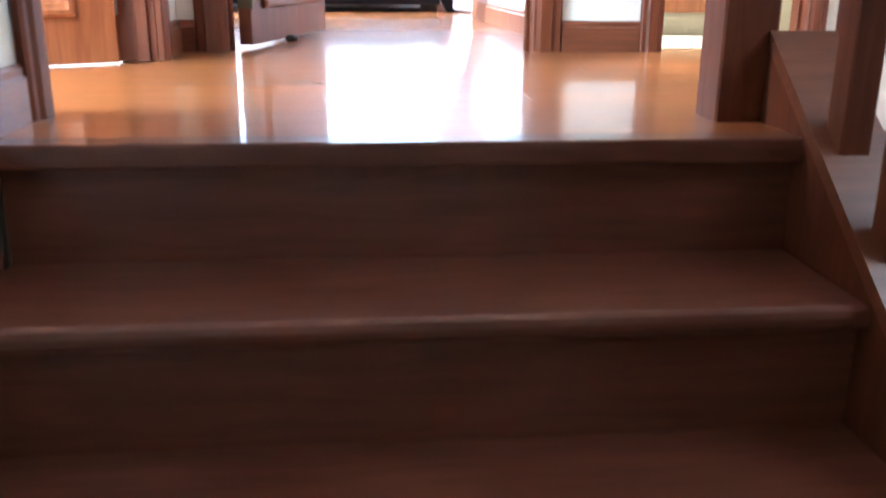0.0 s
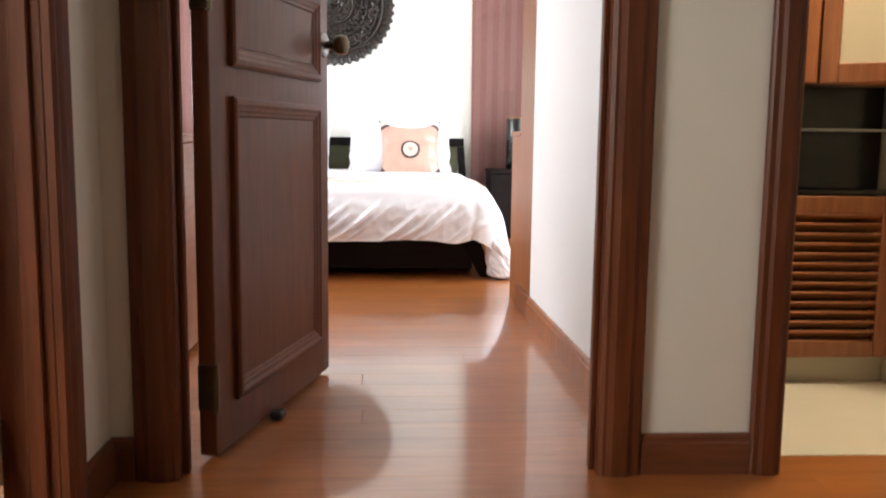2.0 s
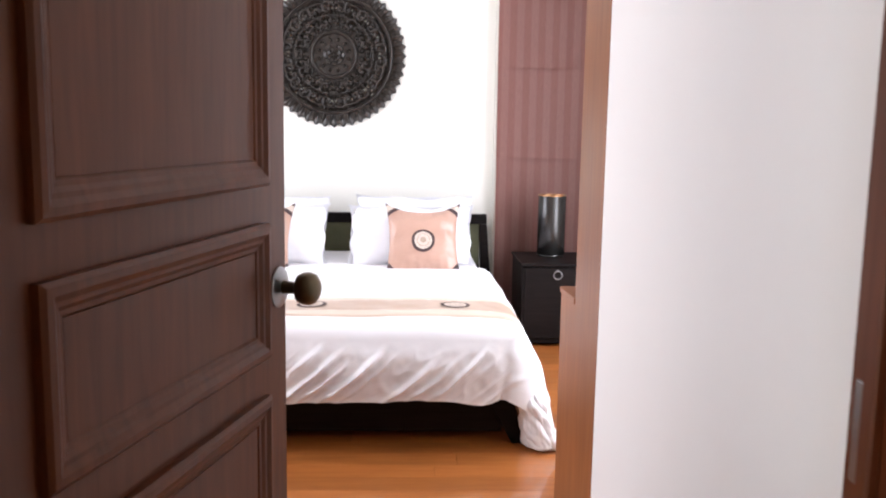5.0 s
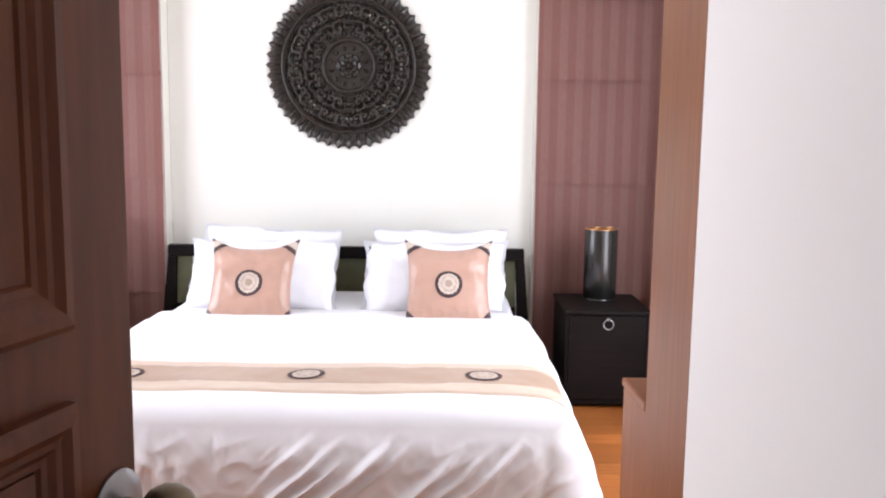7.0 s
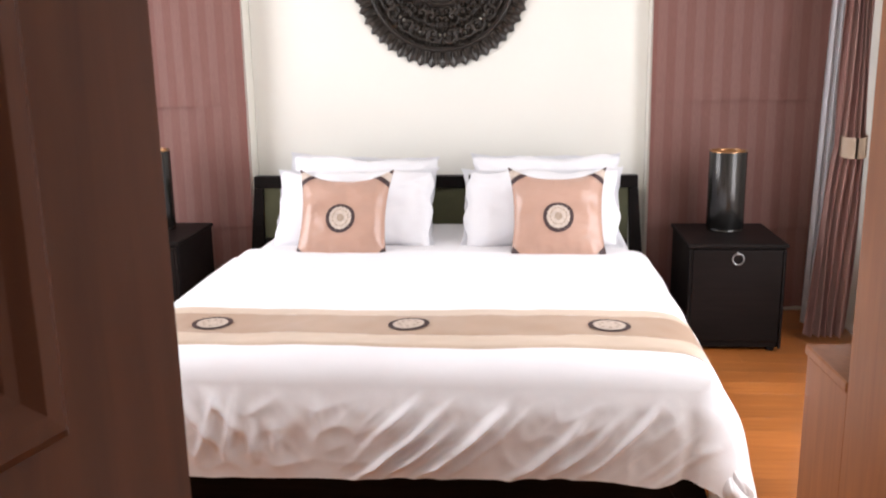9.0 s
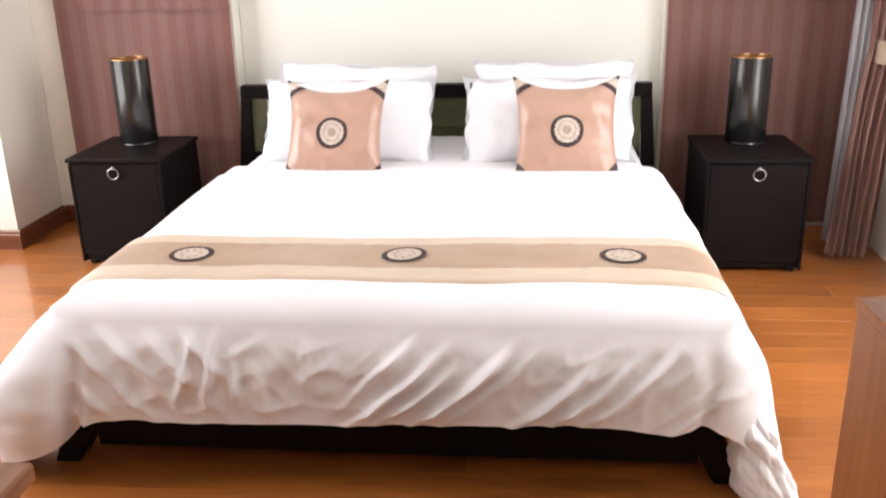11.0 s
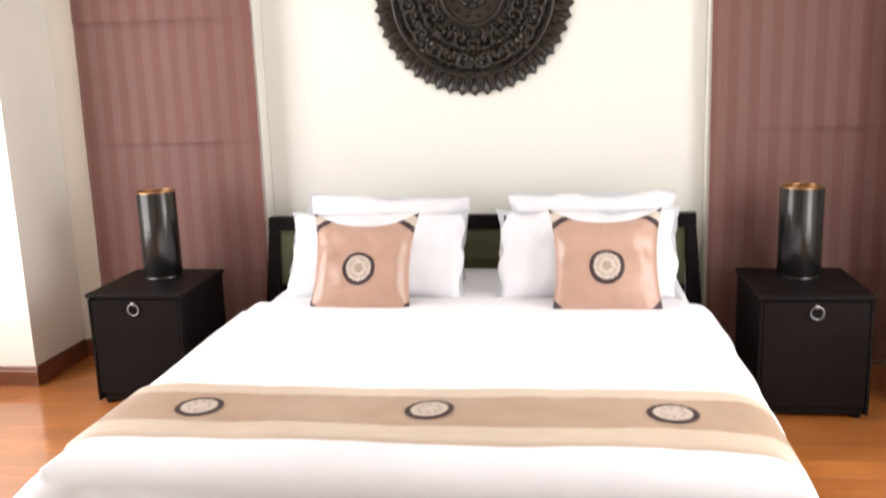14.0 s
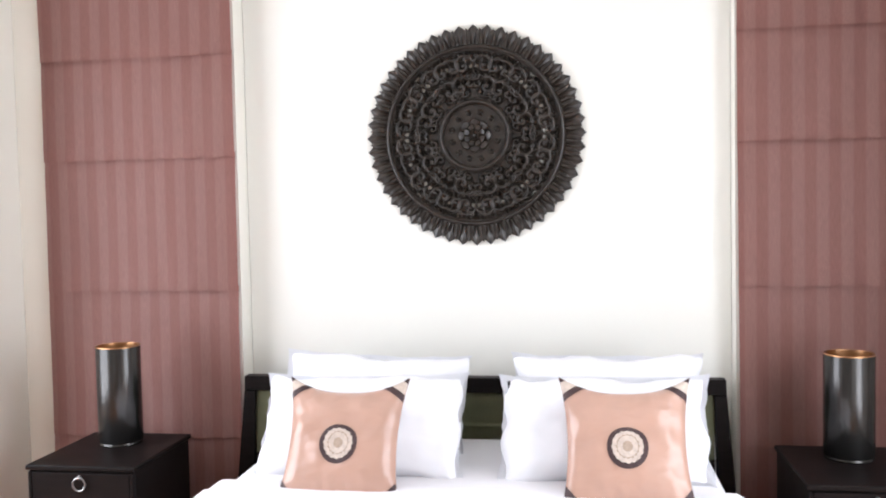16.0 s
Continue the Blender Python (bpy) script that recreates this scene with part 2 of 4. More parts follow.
# ---- the setting ----
S = "structure"
CEILING = 2.7
single("wall_landing_north", boxes(
    (-0.6, -0.4, 2.785, 2.87, -0.02, CEILING), (-0.4, 0.6, 2.785, 2.87, 2.08, CEILING), (0.6, 0.93, 2.785, 2.87, -0.02, CEILING),
    (0.93, 1.45, 2.785, 2.87, 2.08, CEILING), (1.45, 2.0, 2.785, 2.87, -0.02, CEILING)), WALL, "cream painted wall with two door openings", "wall", S)
single("wall_landing_west", boxes(
    (-0.6, -0.5, -2.1, 1.56, -2.0, CEILING), (-0.6, -0.5, 1.56, 2.53, 2.08, CEILING), (-0.6, -0.5, 2.53, 2.783, -0.02, CEILING)), WALL, "cream painted wall with an open doorway", "wall", S)
# The opening in this wall is added, out of view, for the stair light.
single("wall_stairs_east", boxes((1.9, 2.0, -2.1, 0.3, -2.0, CEILING), (1.9, 2.0, 0.3, 1.5, -2.0, 0.55), (1.9, 2.0, 0.3, 1.5, 1.75, CEILING), (1.9, 2.0, 1.5, 2.783, -2.0, CEILING)), WALL, "cream painted stairwell wall with an added window opening", "wall", S)
single("wall_stairs_south", boxes((-0.498, 1.898, -2.1, -2.0, -2.0, CEILING)), WALL, "cream painted stairwell wall", "wall", S)
single("floor_lower", boxes((-0.6, 2.0, -2.1, 2.6, -2.1, -2.0)), STAIR, "dark wooden floor at the foot of the stairs", "floor", S)
single("wall_under_landing", boxes((-0.498, 1.898, 1.36, 1.42, -2.0, -0.04)), WALL, "cream wall under the landing", "wall", S)
single("wall_bedroom_west", boxes((-3.05, -2.95, 2.87, 5.0, -0.02, CEILING), (-3.05, -2.95, 5.0, 7.0, -0.02, 0.4), (-3.05, -2.95, 5.0, 7.0, 2.3, CEILING), (-3.05, -2.95, 7.0, 8.05, -0.02, CEILING)), WALL, "cream painted wall with a wide window", "wall", S)
single("wall_bedroom_south", boxes((-3.05, -0.602, 2.785, 2.87, -0.02, CEILING)), WALL, "cream painted bedroom wall", "wall", S)
single("wall_bedroom_alcove", boxes((-1.345, 0.69, 7.8, 8.05, -0.02, CEILING)), IVORY, "off-white wall recessed behind the bed", "wall", S)
single("wall_bedroom_north_west", boxes((-2.36, -1.347, 7.69, 8.05, -0.02, CEILING)), WALL, "cream painted pier beside the bed alcove", "wall", S)
single("wall_bedroom_north_east", boxes((0.692, 1.7, 7.715, 8.05, -0.02, CEILING)), WALL, "cream painted pier beside the bed alcove", "wall", S)
single("wall_pilaster", boxes((-2.95, -2.362, 7.26, 8.05, -0.02, CEILING)), WALL, "cream painted corner pilaster", "wall", S)
single("wall_bedroom_east", boxes((1.62, 1.7, 5.04, 5.4, -0.02, CEILING), (1.62, 1.7, 5.4, 6.6, -0.02, 0.4), (1.62, 1.7, 5.4, 6.6, 2.3, CEILING), (1.62, 1.7, 6.6, 7.713, -0.02, CEILING)), WALL, "cream painted wall with a window", "wall", S)
single("wall_passage", prism(((0.695, 2.872), (0.79, 2.872), (0.79, 4.435), (0.661, 4.435)), -0.02, CEILING), WHITE, "white painted wall along the bedroom passage", "wall", S)
single("wall_closet_north", boxes((0.79, 2.0, 3.62, 3.7, -0.02, CEILING)), BEIGE, "beige plaster wall of the closet room", "wall", S)
single("wall_closet_east", boxes((1.92, 2.0, 2.87, 3.618, -0.02, CEILING)), BEIGE, "beige plaster wall of the closet room", "wall", S)
single("wall_behind_cabinet", boxes((0.79, 1.7, 4.96, 5.038, -0.02, CEILING)), WALL, "cream painted wall", "wall", S)
single("wall_study", boxes((-2.5, -2.4, 0.7, 2.783, -0.02, CEILING), (-2.4, -0.602, 0.7, 0.8, -0.02, CEILING)), WALL, "cream painted wall of the side room", "wall", S)
single("floor_study", boxes((-2.4, -0.502, 0.8, 2.783, -0.05, -0.004)), FLOOR, "varnished wooden floor of the side room", "floor", S)
single("floor_closet", boxes((0.8, 1.92, 2.877, 3.618, -0.04, 0.002)), TILE, "pale beige tiled floor of the closet room", "floor", S)
single("ceiling", boxes((-3.05, 2.0, -2.1, 8.05, CEILING, CEILING + 0.1)), CEIL, "plain white ceiling", "ceiling", S)


# trims round the openings
PROFILE = ((0, 0), (0, 0.012), (0.006, 0.017), (0.02, 0.018), (0.03, 0.024), (0.062, 0.026), (0.074, 0.02), (0.08, 0.02), (0.088, 0.014), (0.088, 0))


def casing(length, width=0.09):
    """A straight moulded casing along z, width along x, proud along -y."""
    bm = bmesh.new()
    pts = [(d * width / 0.088, -p) for d, p in PROFILE]
    lo = [bm.verts.new((x, y, 0)) for x, y in pts]
    hi = [bm.verts.new((x, y, length)) for x, y in pts]
    for i in range(len(pts) - 1):
        bm.faces.new((lo[i], lo[i + 1], hi[i + 1], hi[i]))
    bm.faces.new(lo)
    bm.faces.new(hi)
    return bm


def architrave(name, label, m, width, height, w=0.09, lining=0.09, back=True):
    """A door frame: two casings and a head on the front, the lining through the wall."""
    fr = thing(name, label, "door frame", kind=S, at=m)
    a = casing(height, w)
    bmesh.ops.transform(a, matrix=Matrix.Translation((-w, 0, 0)), verts=a.verts)
    part("casing", a, TRIM, fr)
    b2 = casing(height, w)
    bmesh.ops.transform(b2, matrix=Matrix.Scale(-1, 4, (1, 0, 0)), verts=b2.verts)
    bmesh.ops.transform(b2, matrix=Matrix.Translation((width + w, 0, 0)), verts=b2.verts)
    part("casing", b2, TRIM, fr)
    c = casing(width + 2 * w, w)
    bmesh.ops.transform(c, matrix=Matrix.Translation((-w, 0, height + w)) @ pose(0, 0, 0, 0, 90, 0), verts=c.verts)
    part("head_casing", c, TRIM, fr)
    part("lining", boxes((-0.04, 0.0, 0.001, lining, 0, height), (width, width + 0.04, 0.001, lining, 0, height), (-0.04, width + 0.04, 0.001, lining, height, height + 0.03), bevel=0.002), TRIM, fr)
    part("stop", boxes((0.0, 0.012, 0.02, lining * 0.5, 0, height), (width - 0.012, width, 0.02, lining * 0.5, 0, height), bevel=0.002), TRIM, fr)
    return fr


architrave("door_frame_bedroom", "dark brown moulded wooden door frame in the landing wall", pose(-0.352, 2.783, 0), 0.905, 2.04, 0.095, 0.085)
architrave("door_frame_closet", "dark brown moulded wooden frame of the closet doorway", pose(0.965, 2.783, 0), 0.455, 2.04, 0.07)
architrave("door_frame_study", "dark brown moulded wooden frame of the side room doorway", pose(-0.498, 1.59, 0, 0, 0, 90), 0.91, 2.04, 0.09, 0.105)

part("strike_plate", boxes((0.548, 0.5525, 2.815, 2.85, 0.96, 1.06), bevel=0.001), STEEL, None, "")
tagged(bpy.data.objects["strike_plate"], "brushed steel strike plate on the door frame", "strike plate")


def skirting(name, label, m, length, h=0.092, mat=SKIRT):
    """A skirting board along x, proud along -y."""
    bm = bmesh.new()
    pts = ((0, 0), (-0.015, 0), (-0.015, h - 0.022), (-0.011, h - 0.016), (-0.011, h - 0.006), (-0.006, h), (0, h))
    lo = [bm.verts.new((0, y, z)) for y, z in pts]
    hi = [bm.verts.new((length, y, z)) for y, z in pts]
    for i in range(len(pts)):
        j = (i + 1) % len(pts)
        bm.faces.new((lo[i], lo[j], hi[j], hi[i]))
    bm.faces.new(lo)
    bm.faces.new(hi)
    ob = single(name, bm, mat, label, "skirting board", S)
    ob.matrix_world = m
    return ob


skirting("baseboard", "dark wooden skirting board on the landing wall", pose(0.65, 2.7845, 0), 0.244)
skirting("baseboard", "dark wooden skirting board on the landing wall", pose(-0.498, 2.7845, 0), 0.05)
skirting("baseboard", "dark wooden skirting board on the landing wall", pose(-0.4995, 2.595, 0, 0, 0, 90), 0.17)
skirting("baseboard", "dark wooden skirting board at the head of the stairs", pose(-0.4995, 1.31, 0, 0, 0, 90), 0.185)
skirting("baseboard", "reddish wooden skirting board along the passage wall", pose(0.6615, 4.435, 0, 0, 0, -88.77), 1.562, 0.092, ORANGE)
skirting("baseboard", "dark wooden skirting board in the bedroom corner", pose(-2.95, 7.2595, 0), 0.602)
skirting("baseboard", "dark wooden skirting board in the bedroom corner", pose(-2.3615, 7.262, 0, 0, 0, 90), 0.42)
skirting("baseboard", "dark wooden skirting board in the bedroom corner", pose(-2.346, 7.6895, 0), 0.15)
skirting("baseboard", "dark wooden skirting board below the window", pose(1.6195, 7.1, 0, 0, 0, -90), 1.8)


def window(name, label, m, w, h):
    wd = thing(name, label, "window", kind=S, at=m)
    part("window_frame", boxes((0, 0.06, 0, 0.06, 0, h), (w - 0.06, w, 0, 0.06, 0, h), (0.06, w - 0.06, 0, 0.06, 0, 0.06), (0.06, w - 0.06, 0, 0.06, h - 0.06, h), (w / 2 - 0.025, w / 2 + 0.025, 0, 0.06, 0.06, h - 0.06), bevel=0.003), TRIM, wd)
    for x0, x1 in ((0.061, w / 2 - 0.026), (w / 2 + 0.026, w - 0.061)):
        p = part("pane", boxes((x0, x1, 0.027, 0.033, 0.061, h - 0.061)), GLASS, wd)
        p.visible_shadow = False
    return wd


window("window_1", "wide dark-framed bedroom window letting in daylight", pose(-3.0, 7.0, 0.4, 0, 0, -90), 2.0, 1.9)
window("window_2", "dark-framed bedroom window beside the curtain", pose(1.66, 5.4, 0.4, 0, 0, 90), 1.2, 1.9)
# This last window is an unseen addition that goes with the stair light.
window("added_stairs_window", "dark-framed stairwell window added out of view to admit light", pose(1.98, 0.3, 0.55, 0, 0, 90), 1.2, 1.2)


# ---- doors ----
def knob_set(parent, x, z, out):
    """A rose and a ball knob on a short neck, out along y."""
    turn = Matrix.Translation((x, 0 if out < 0 else 0.042, z)) @ pose(0, 0, 0, 90 if out < 0 else -90, 0, 0)
    k = part("knob", lathe(bmesh.new(), [(0.0, 0.004), (0.012, 0.004), (0.011, 0.03), (0.014, 0.034), (0.024, 0.038), (0.029, 0.048), (0.0295, 0.058), (0.026, 0.068), (0.016, 0.075), (0.0, 0.077)], 28, turn), BRASS, parent, "round aged brass knob", True)
    part("rose", lathe(bmesh.new(), [(0.0, 0.0005), (0.037, 0.0005), (0.037, 0.003), (0.033, 0.006), (0.02, 0.008), (0.012, 0.009), (0.0, 0.009)], 28, turn), STEEL, k, "", True)


LEAFPROFILE = ((0, 0.0), (0, 0.011), (0.006, 0.016), (0.016, 0.017), (0.024, 0.012), (0.03, 0.011), (0.036, 0.007), (0.042, 0.006), (0.046, 0.002), (0.046, -0.004))


def panel_door(name, label, m, width, height, mat, panels, knob_x, stop=False, gap=0.012):
    """A leaf along x from its hinge, front at y = 0, with moulded panels on both faces."""
    d = thing(name, label, "door", kind=S, at=m)
    part("leaf", boxes((0.002, width, 0.0, 0.042, gap, height), bevel=0.0025), mat, d)
    for z0, z1 in panels:
        for y, out in ((0.0, -1), (0.042, 1)):
            part("panel_moulding", moulding(bmesh.new(), 0.1, width - 0.095, z0, z1, LEAFPROFILE, y, out), mat, d)
            part("panel", boxes((0.146, width - 0.141, y + (-0.004 if out < 0 else 0.0005), y + (-0.0005 if out < 0 else 0.004), z0 + 0.046, z1 - 0.046)), mat, d)
    if knob_x:
        knob_set(d, knob_x, 1.0, -1)
        knob_set(d, knob_x, 1.0, 1)
    for z in (0.12, 1.0, 1.8):
        h = part("hinge", boxes((0.0, 0.02, -0.0025, -0.0005, z, z + 0.105), bevel=0.0004), BRASS if mat is DOORWOOD else STEEL, d, "metal butt hinge")
        part("hinge_pin", lathe(bmesh.new(), [(0, z - 0.004), (0.006, z - 0.003), (0.006, z + 0.108), (0, z + 0.11)], 12, Matrix.Translation((-0.004, -0.004, 0))), BRASS if mat is DOORWOOD else STEEL, h)
        part("frame_plate", boxes((-0.004, 0.0012, 0.001, 0.04, z, z + 0.105)), BRASS if mat is DOORWOOD else STEEL, h)
    if stop:
        s = part("door_stop", boxes((0.3, 0.345, -0.035, -0.001, 0.001, 0.022), bevel=0.006), RUBBER, d, "black rubber door stop")
    return d


panel_door("door_1", "dark brown wooden bedroom door with three moulded panels, standing open", pose(-0.294, 2.872, 0, 0, 0, 75.5), 0.79, 2.03, DOORWOOD, ((0.118, 0.822), (0.889, 1.122), (1.184, 1.92)), 0.757, True)
panel_door("door_2", "orange-brown wooden panelled door standing open into the side room", pose(-0.605, 2.49, 0, 0, 0, 208.0), 0.88, 2.03, ORANGE, ((0.118, 0.822), (0.889, 1.122), (1.184, 1.92)), 0.82, False, 0.002)


# ---- stairs ----
stairs = thing("staircase", "dark varnished wooden staircase rising to the landing", "staircase", kind=S)
NOSE, GOING, RISE = 1.302, 0.233, 0.18


def tread_mesh():
    bm = bmesh.new()
    pts = [(0.3, 0.0), (0.012, 0.0), (0.004, -0.004), (0.0, -0.013), (0.0, -0.022), (0.004, -0.031), (0.012, -0.035), (0.3, -0.035)]
    lo = [bm.verts.new((-0.48, y, z)) for y, z in pts]
    hi = [bm.verts.new((0.688, y, z)) for y, z in pts]
    for i in range(len(pts)):
        j = (i + 1) % len(pts)
        bm.faces.new((lo[i], lo[j], hi[j], hi[i]))
    bm.faces.new(lo)
    bm.faces.new(hi)
    return mesh_of("tread", bm, STAIR)


tm = tread_mesh()
rm = mesh_of("riser", boxes((-0.48, 0.688, 0.024, 0.042, -0.18, -0.0352)), STAIR)
for k in range(11):
    for nm, me in (("tread", tm), ("riser", rm)):
        if nm == "tread" and k == 0:
            continue
        o = new(nm, me)
        o.parent = stairs
        o.location = (0, NOSE - GOING * k, -RISE * k)
part("landing_nosing", (lambda b: (bmesh.ops.transform(b, matrix=Matrix.Translation((0, NOSE, 0)), verts=b.verts), b)[1])((lambda b: (b.from_mesh(tm), bmesh.ops.scale(b, vec=(1, 0.2, 1), verts=b.verts), b)[2])(bmesh.new())), STAIR, stairs)


def sloped(x0, x1, y0, y1, over, thick):
    """A board that follows the slope of the stairs, its top so far over the nosings."""
    bm = bmesh.new()
    vs = []
    for x in (x0, x1):
        for y in (y0, y1):
            z = (y - NOSE) * RISE / GOING + over
            vs += [bm.verts.new((x, y, z - thick)), bm.verts.new((x, y, z))]
    for f in ((0, 1, 3, 2), (4, 6, 7, 5), (0, 4, 5, 1), (2, 3, 7, 6), (1, 5, 7, 3), (0, 2, 6, 4)):
        bm.faces.new([vs[i] for i in f])
    return bm


part("inner_string", sloped(-0.498, -0.481, -1.3, 1.3, 0.05, 0.4), STAIR, stairs)
balustrade = thing("stair_balustrade", "brown wooden stair balustrade with square balusters and newel post", "balustrade", kind=S)
part("string", sloped(0.69, 0.73, -1.2, 1.455, 0.0, 0.45), TRIM, balustrade)
part("string_cap", sloped(0.689, 0.8, -1.2, 1.455, 0.029, 0.028), SKIRT, balustrade, "reddish-brown sloping cap")
newel = part("newel_post", boxes((0.612, 0.705, 1.456, 1.547, -0.3, 1.05), bevel=0.004), TRIM, balustrade)
part("newel_cap", boxes((0.598, 0.719, 1.442, 1.561, 1.05, 1.075), (0.61, 0.707, 1.454, 1.549, 1.075, 1.1), bevel=0.005), TRIM, newel)
for k in range(14):
    y = 1.27 - 0.15 * k
    z = (y - NOSE) * RISE / GOING
    part("baluster", boxes((0.715, 0.762, y - 0.024, y + 0.024, z + 0.0, z + 0.86), bevel=0.003), TRIM, balustrade)
part("handrail", sloped(0.70, 0.777, -1.2, 1.455, 0.91, 0.06), TRIM, balustrade)
for k in range(7):
    x = 0.86 + 0.15 * k
    part("baluster", boxes((x - 0.024, x + 0.024, 1.48, 1.528, 0.0, 0.9), bevel=0.003), TRIM, balustrade)
part("landing_rail", boxes((0.706, 1.898, 1.465, 1.543, 0.9, 0.95), bevel=0.01), TRIM, balustrade)


# ---- closet room ----
cab = thing("louvred_cabinet", "reddish wooden cabinet with louvred door set in a beige niche", "cabinet")
part("plinth", boxes((0.8, 1.9, 3.5, 3.6, 0.003, 0.086)), BEIGE, cab, "beige plaster plinth")
part("side_post", boxes((1.612, 1.9, 3.46, 3.6, 0.003, 2.3)), BEIGE, cab, "beige plaster post")
ld = part("louvred_door", boxes((1.0, 1.05, 3.455, 3.49, 0.088, 0.575), (1.555, 1.607, 3.455, 3.49, 0.088, 0.575), (1.05, 1.555, 3.455, 3.49, 0.088, 0.14), (1.05, 1.555, 3.455, 3.49, 0.525, 0.575), bevel=0.003), ORANGE, cab)
slat = mesh_of("slat", (lambda b: (bmesh.ops.transform(b, matrix=pose(0, 0, 0, -35, 0, 0), verts=b.verts), b)[1])(boxes((1.051, 1.554, -0.024, 0.024, -0.004, 0.004), bevel=0.002)), ORANGE)
for k in range(13):
    o = new("slat", slat)
    o.parent = ld
    o.location = (0, 3.476, 0.156 + k * 0.0295)
part("back_panel", boxes((0.8, 1.608, 3.592, 3.612, 0.1, 2.3)), BLACKGLASS, cab)
part("niche_lining", boxes((0.8, 1.608, 3.5, 3.59, 0.577, 0.592), bevel=0.002), BLACKGLASS, cab, "black lacquered niche")
part("glass_shelf", boxes((0.8, 1.608, 3.46, 3.588, 0.765, 0.773), bevel=0.001), STEEL, cab, "thin shelf edge")
up = thing("wall_cabinet", "orange-brown wall cabinet with cream panels, one door ajar", "cabinet")
part("body", boxes((0.8, 1.608, 3.45, 3.588, 0.9, 2.2), bevel=0.003), ORANGE, up)


def framed_leaf(m):
    bm = bmesh.new()
    box(bm, 0, 0.05, 0, 0.025, 0, 1.3, 0.003)
    box(bm, 0.47, 0.52, 0, 0.025, 0, 1.3, 0.003)
    box(bm, 0.05, 0.47, 0, 0.025, 0, 0.055, 0.003)
    box(bm, 0.05, 0.47, 0, 0.025, 1.245, 1.3, 0.003)
    d = part("cabinet_door", bm, ORANGE, up)
    d.matrix_local = m
    p = part("panel", boxes((0.05, 0.47, 0.008, 0.016, 0.055, 1.245)), FROST, d, "cream translucent panel")


framed_leaf(pose(0.79, 3.42, 0.9))
framed_leaf(pose(1.315, 3.42, 0.9, 0, 0, -38))


# ---- bedroom: fixed woodwork ----
JOINERY = pose(0.661, 4.437, 0, 0, 0, 2.2)
ward = thing("wardrobe", "tall plain teak wardrobe standing against the passage wall", "wardrobe", at=JOINERY)
part("side_panel", boxes((0.0, 0.026, 0.0, 0.284, 0.094, 2.6), bevel=0.002), PANEL, ward)
part("carcass", boxes((0.027, 0.62, 0.002, 0.28, 0.094, 2.6), bevel=0.002), PANEL, ward)
part("plinth", boxes((-0.009, 0.62, 0.0, 0.284, 0.0, 0.092), bevel=0.003), SKIRT, ward, "reddish plinth")
lowc = thing("low_cabinet", "low teak cabinet with a flat top beside the wardrobe", "cabinet", at=JOINERY)
part("body", boxes((0.002, 0.6, 0.287, 0.489, 0.0, 0.738), bevel=0.002), PANEL, lowc)
part("top", boxes((-0.002, 0.604, 0.286, 0.494, 0.7385, 0.759), bevel=0.003), PANEL, lowc)

chest = thing("chest", "low brown wooden chest with a smooth flat top", "chest")
part("body", boxes((-1.45, -0.57, 3.75, 4.37, 0.02, 0.705), bevel=0.003), CHESTWOOD, chest)
part("top", boxes((-1.465, -0.555, 3.735, 4.387, 0.7055, 0.733), bevel=0.004), CHESTWOOD, chest)
part("plinth", boxes((-1.43, -0.61, 3.77, 4.35, 0.0, 0.0195)), BLACKWOOD, chest)


# ---- blinds and curtain ----
def roman_blind(name, label, x0, x1, y):
    b = thing(name, label, "roman blind", "blinds beside the bed")
    levels = (0.03, 0.44, 1.075, 1.64, 2.07, 2.55)
    w = x1 - x0
    for n, (z0, z1) in enumerate(zip(levels, levels[1:])):
        def f(u, v, z0=z0, z1=z1, n=n):
            x = x0 + w * u
            z = z0 + (z1 + 0.02 - z0) * v
            mid = math.sin(math.pi * u) ** 0.5
            fall = 0.004 + 0.012 * mid * (1 - v) ** 6 + 0.004 * mid * math.sin(u * 58) * (1 - v) ** 5 - 0.008 * v ** 8
            ruck = 0.006 * noise.noise((x * 5, n * 3.1, z * 2)) + 0.003 * noise.noise((x * 16, n, z * 5))
            return (x + 0.003 * math.sin(z * 2 + x0), y - fall - ruck, z - (0.002 * math.sin(u * 58) if v == 0 else 0))
        bm = bmesh.new()
        grid(bm, f, 70, 14)
        bmesh.ops.solidify(bm, geom=bm.faces[:], thickness=0.002)
        part("fabric_fold", bm, BLIND, b, "", True)
    part("head_rail", boxes((x0, x1, y + 0.004, y + 0.02, 2.5, 2.56), bevel=0.003), BLIND, b)
    return b


roman_blind("roman_blind", "mauve striped silk roman blind hanging behind the bedside table", -2.225, -1.352, 7.67)
roman_blind("roman_blind", "mauve striped silk roman blind hanging behind the bedside table", 0.698, 1.6, 7.69)

curtain = thing("curtain", "rose striped floor-length curtain gathered by a tieback", "curtain")


def curtain_f(u, v):
    z = 0.03 + 2.5 * v
    waist = 0.3 + 0.7 * (max(0.0, 0.91 - z) ** 0.6 if z < 0.91 else min(1, (z - 0.91) / 1.3) ** 0.7)
    low = max(0.0, 0.91 - z) ** 0.7
    left, right = 1.425 - 0.08 * low, 1.55 - 0.01 * low
    x = left + (right - left) * u + 0.008 * math.sin(z * 4 + u * 6)
    y = 7.2 + 0.026 * (0.35 + 0.65 * waist) * math.sin(u * 34 + 0.6 * math.sin(z * 2.5)) - 0.04 * (1 - waist)
    return (x, y, z)


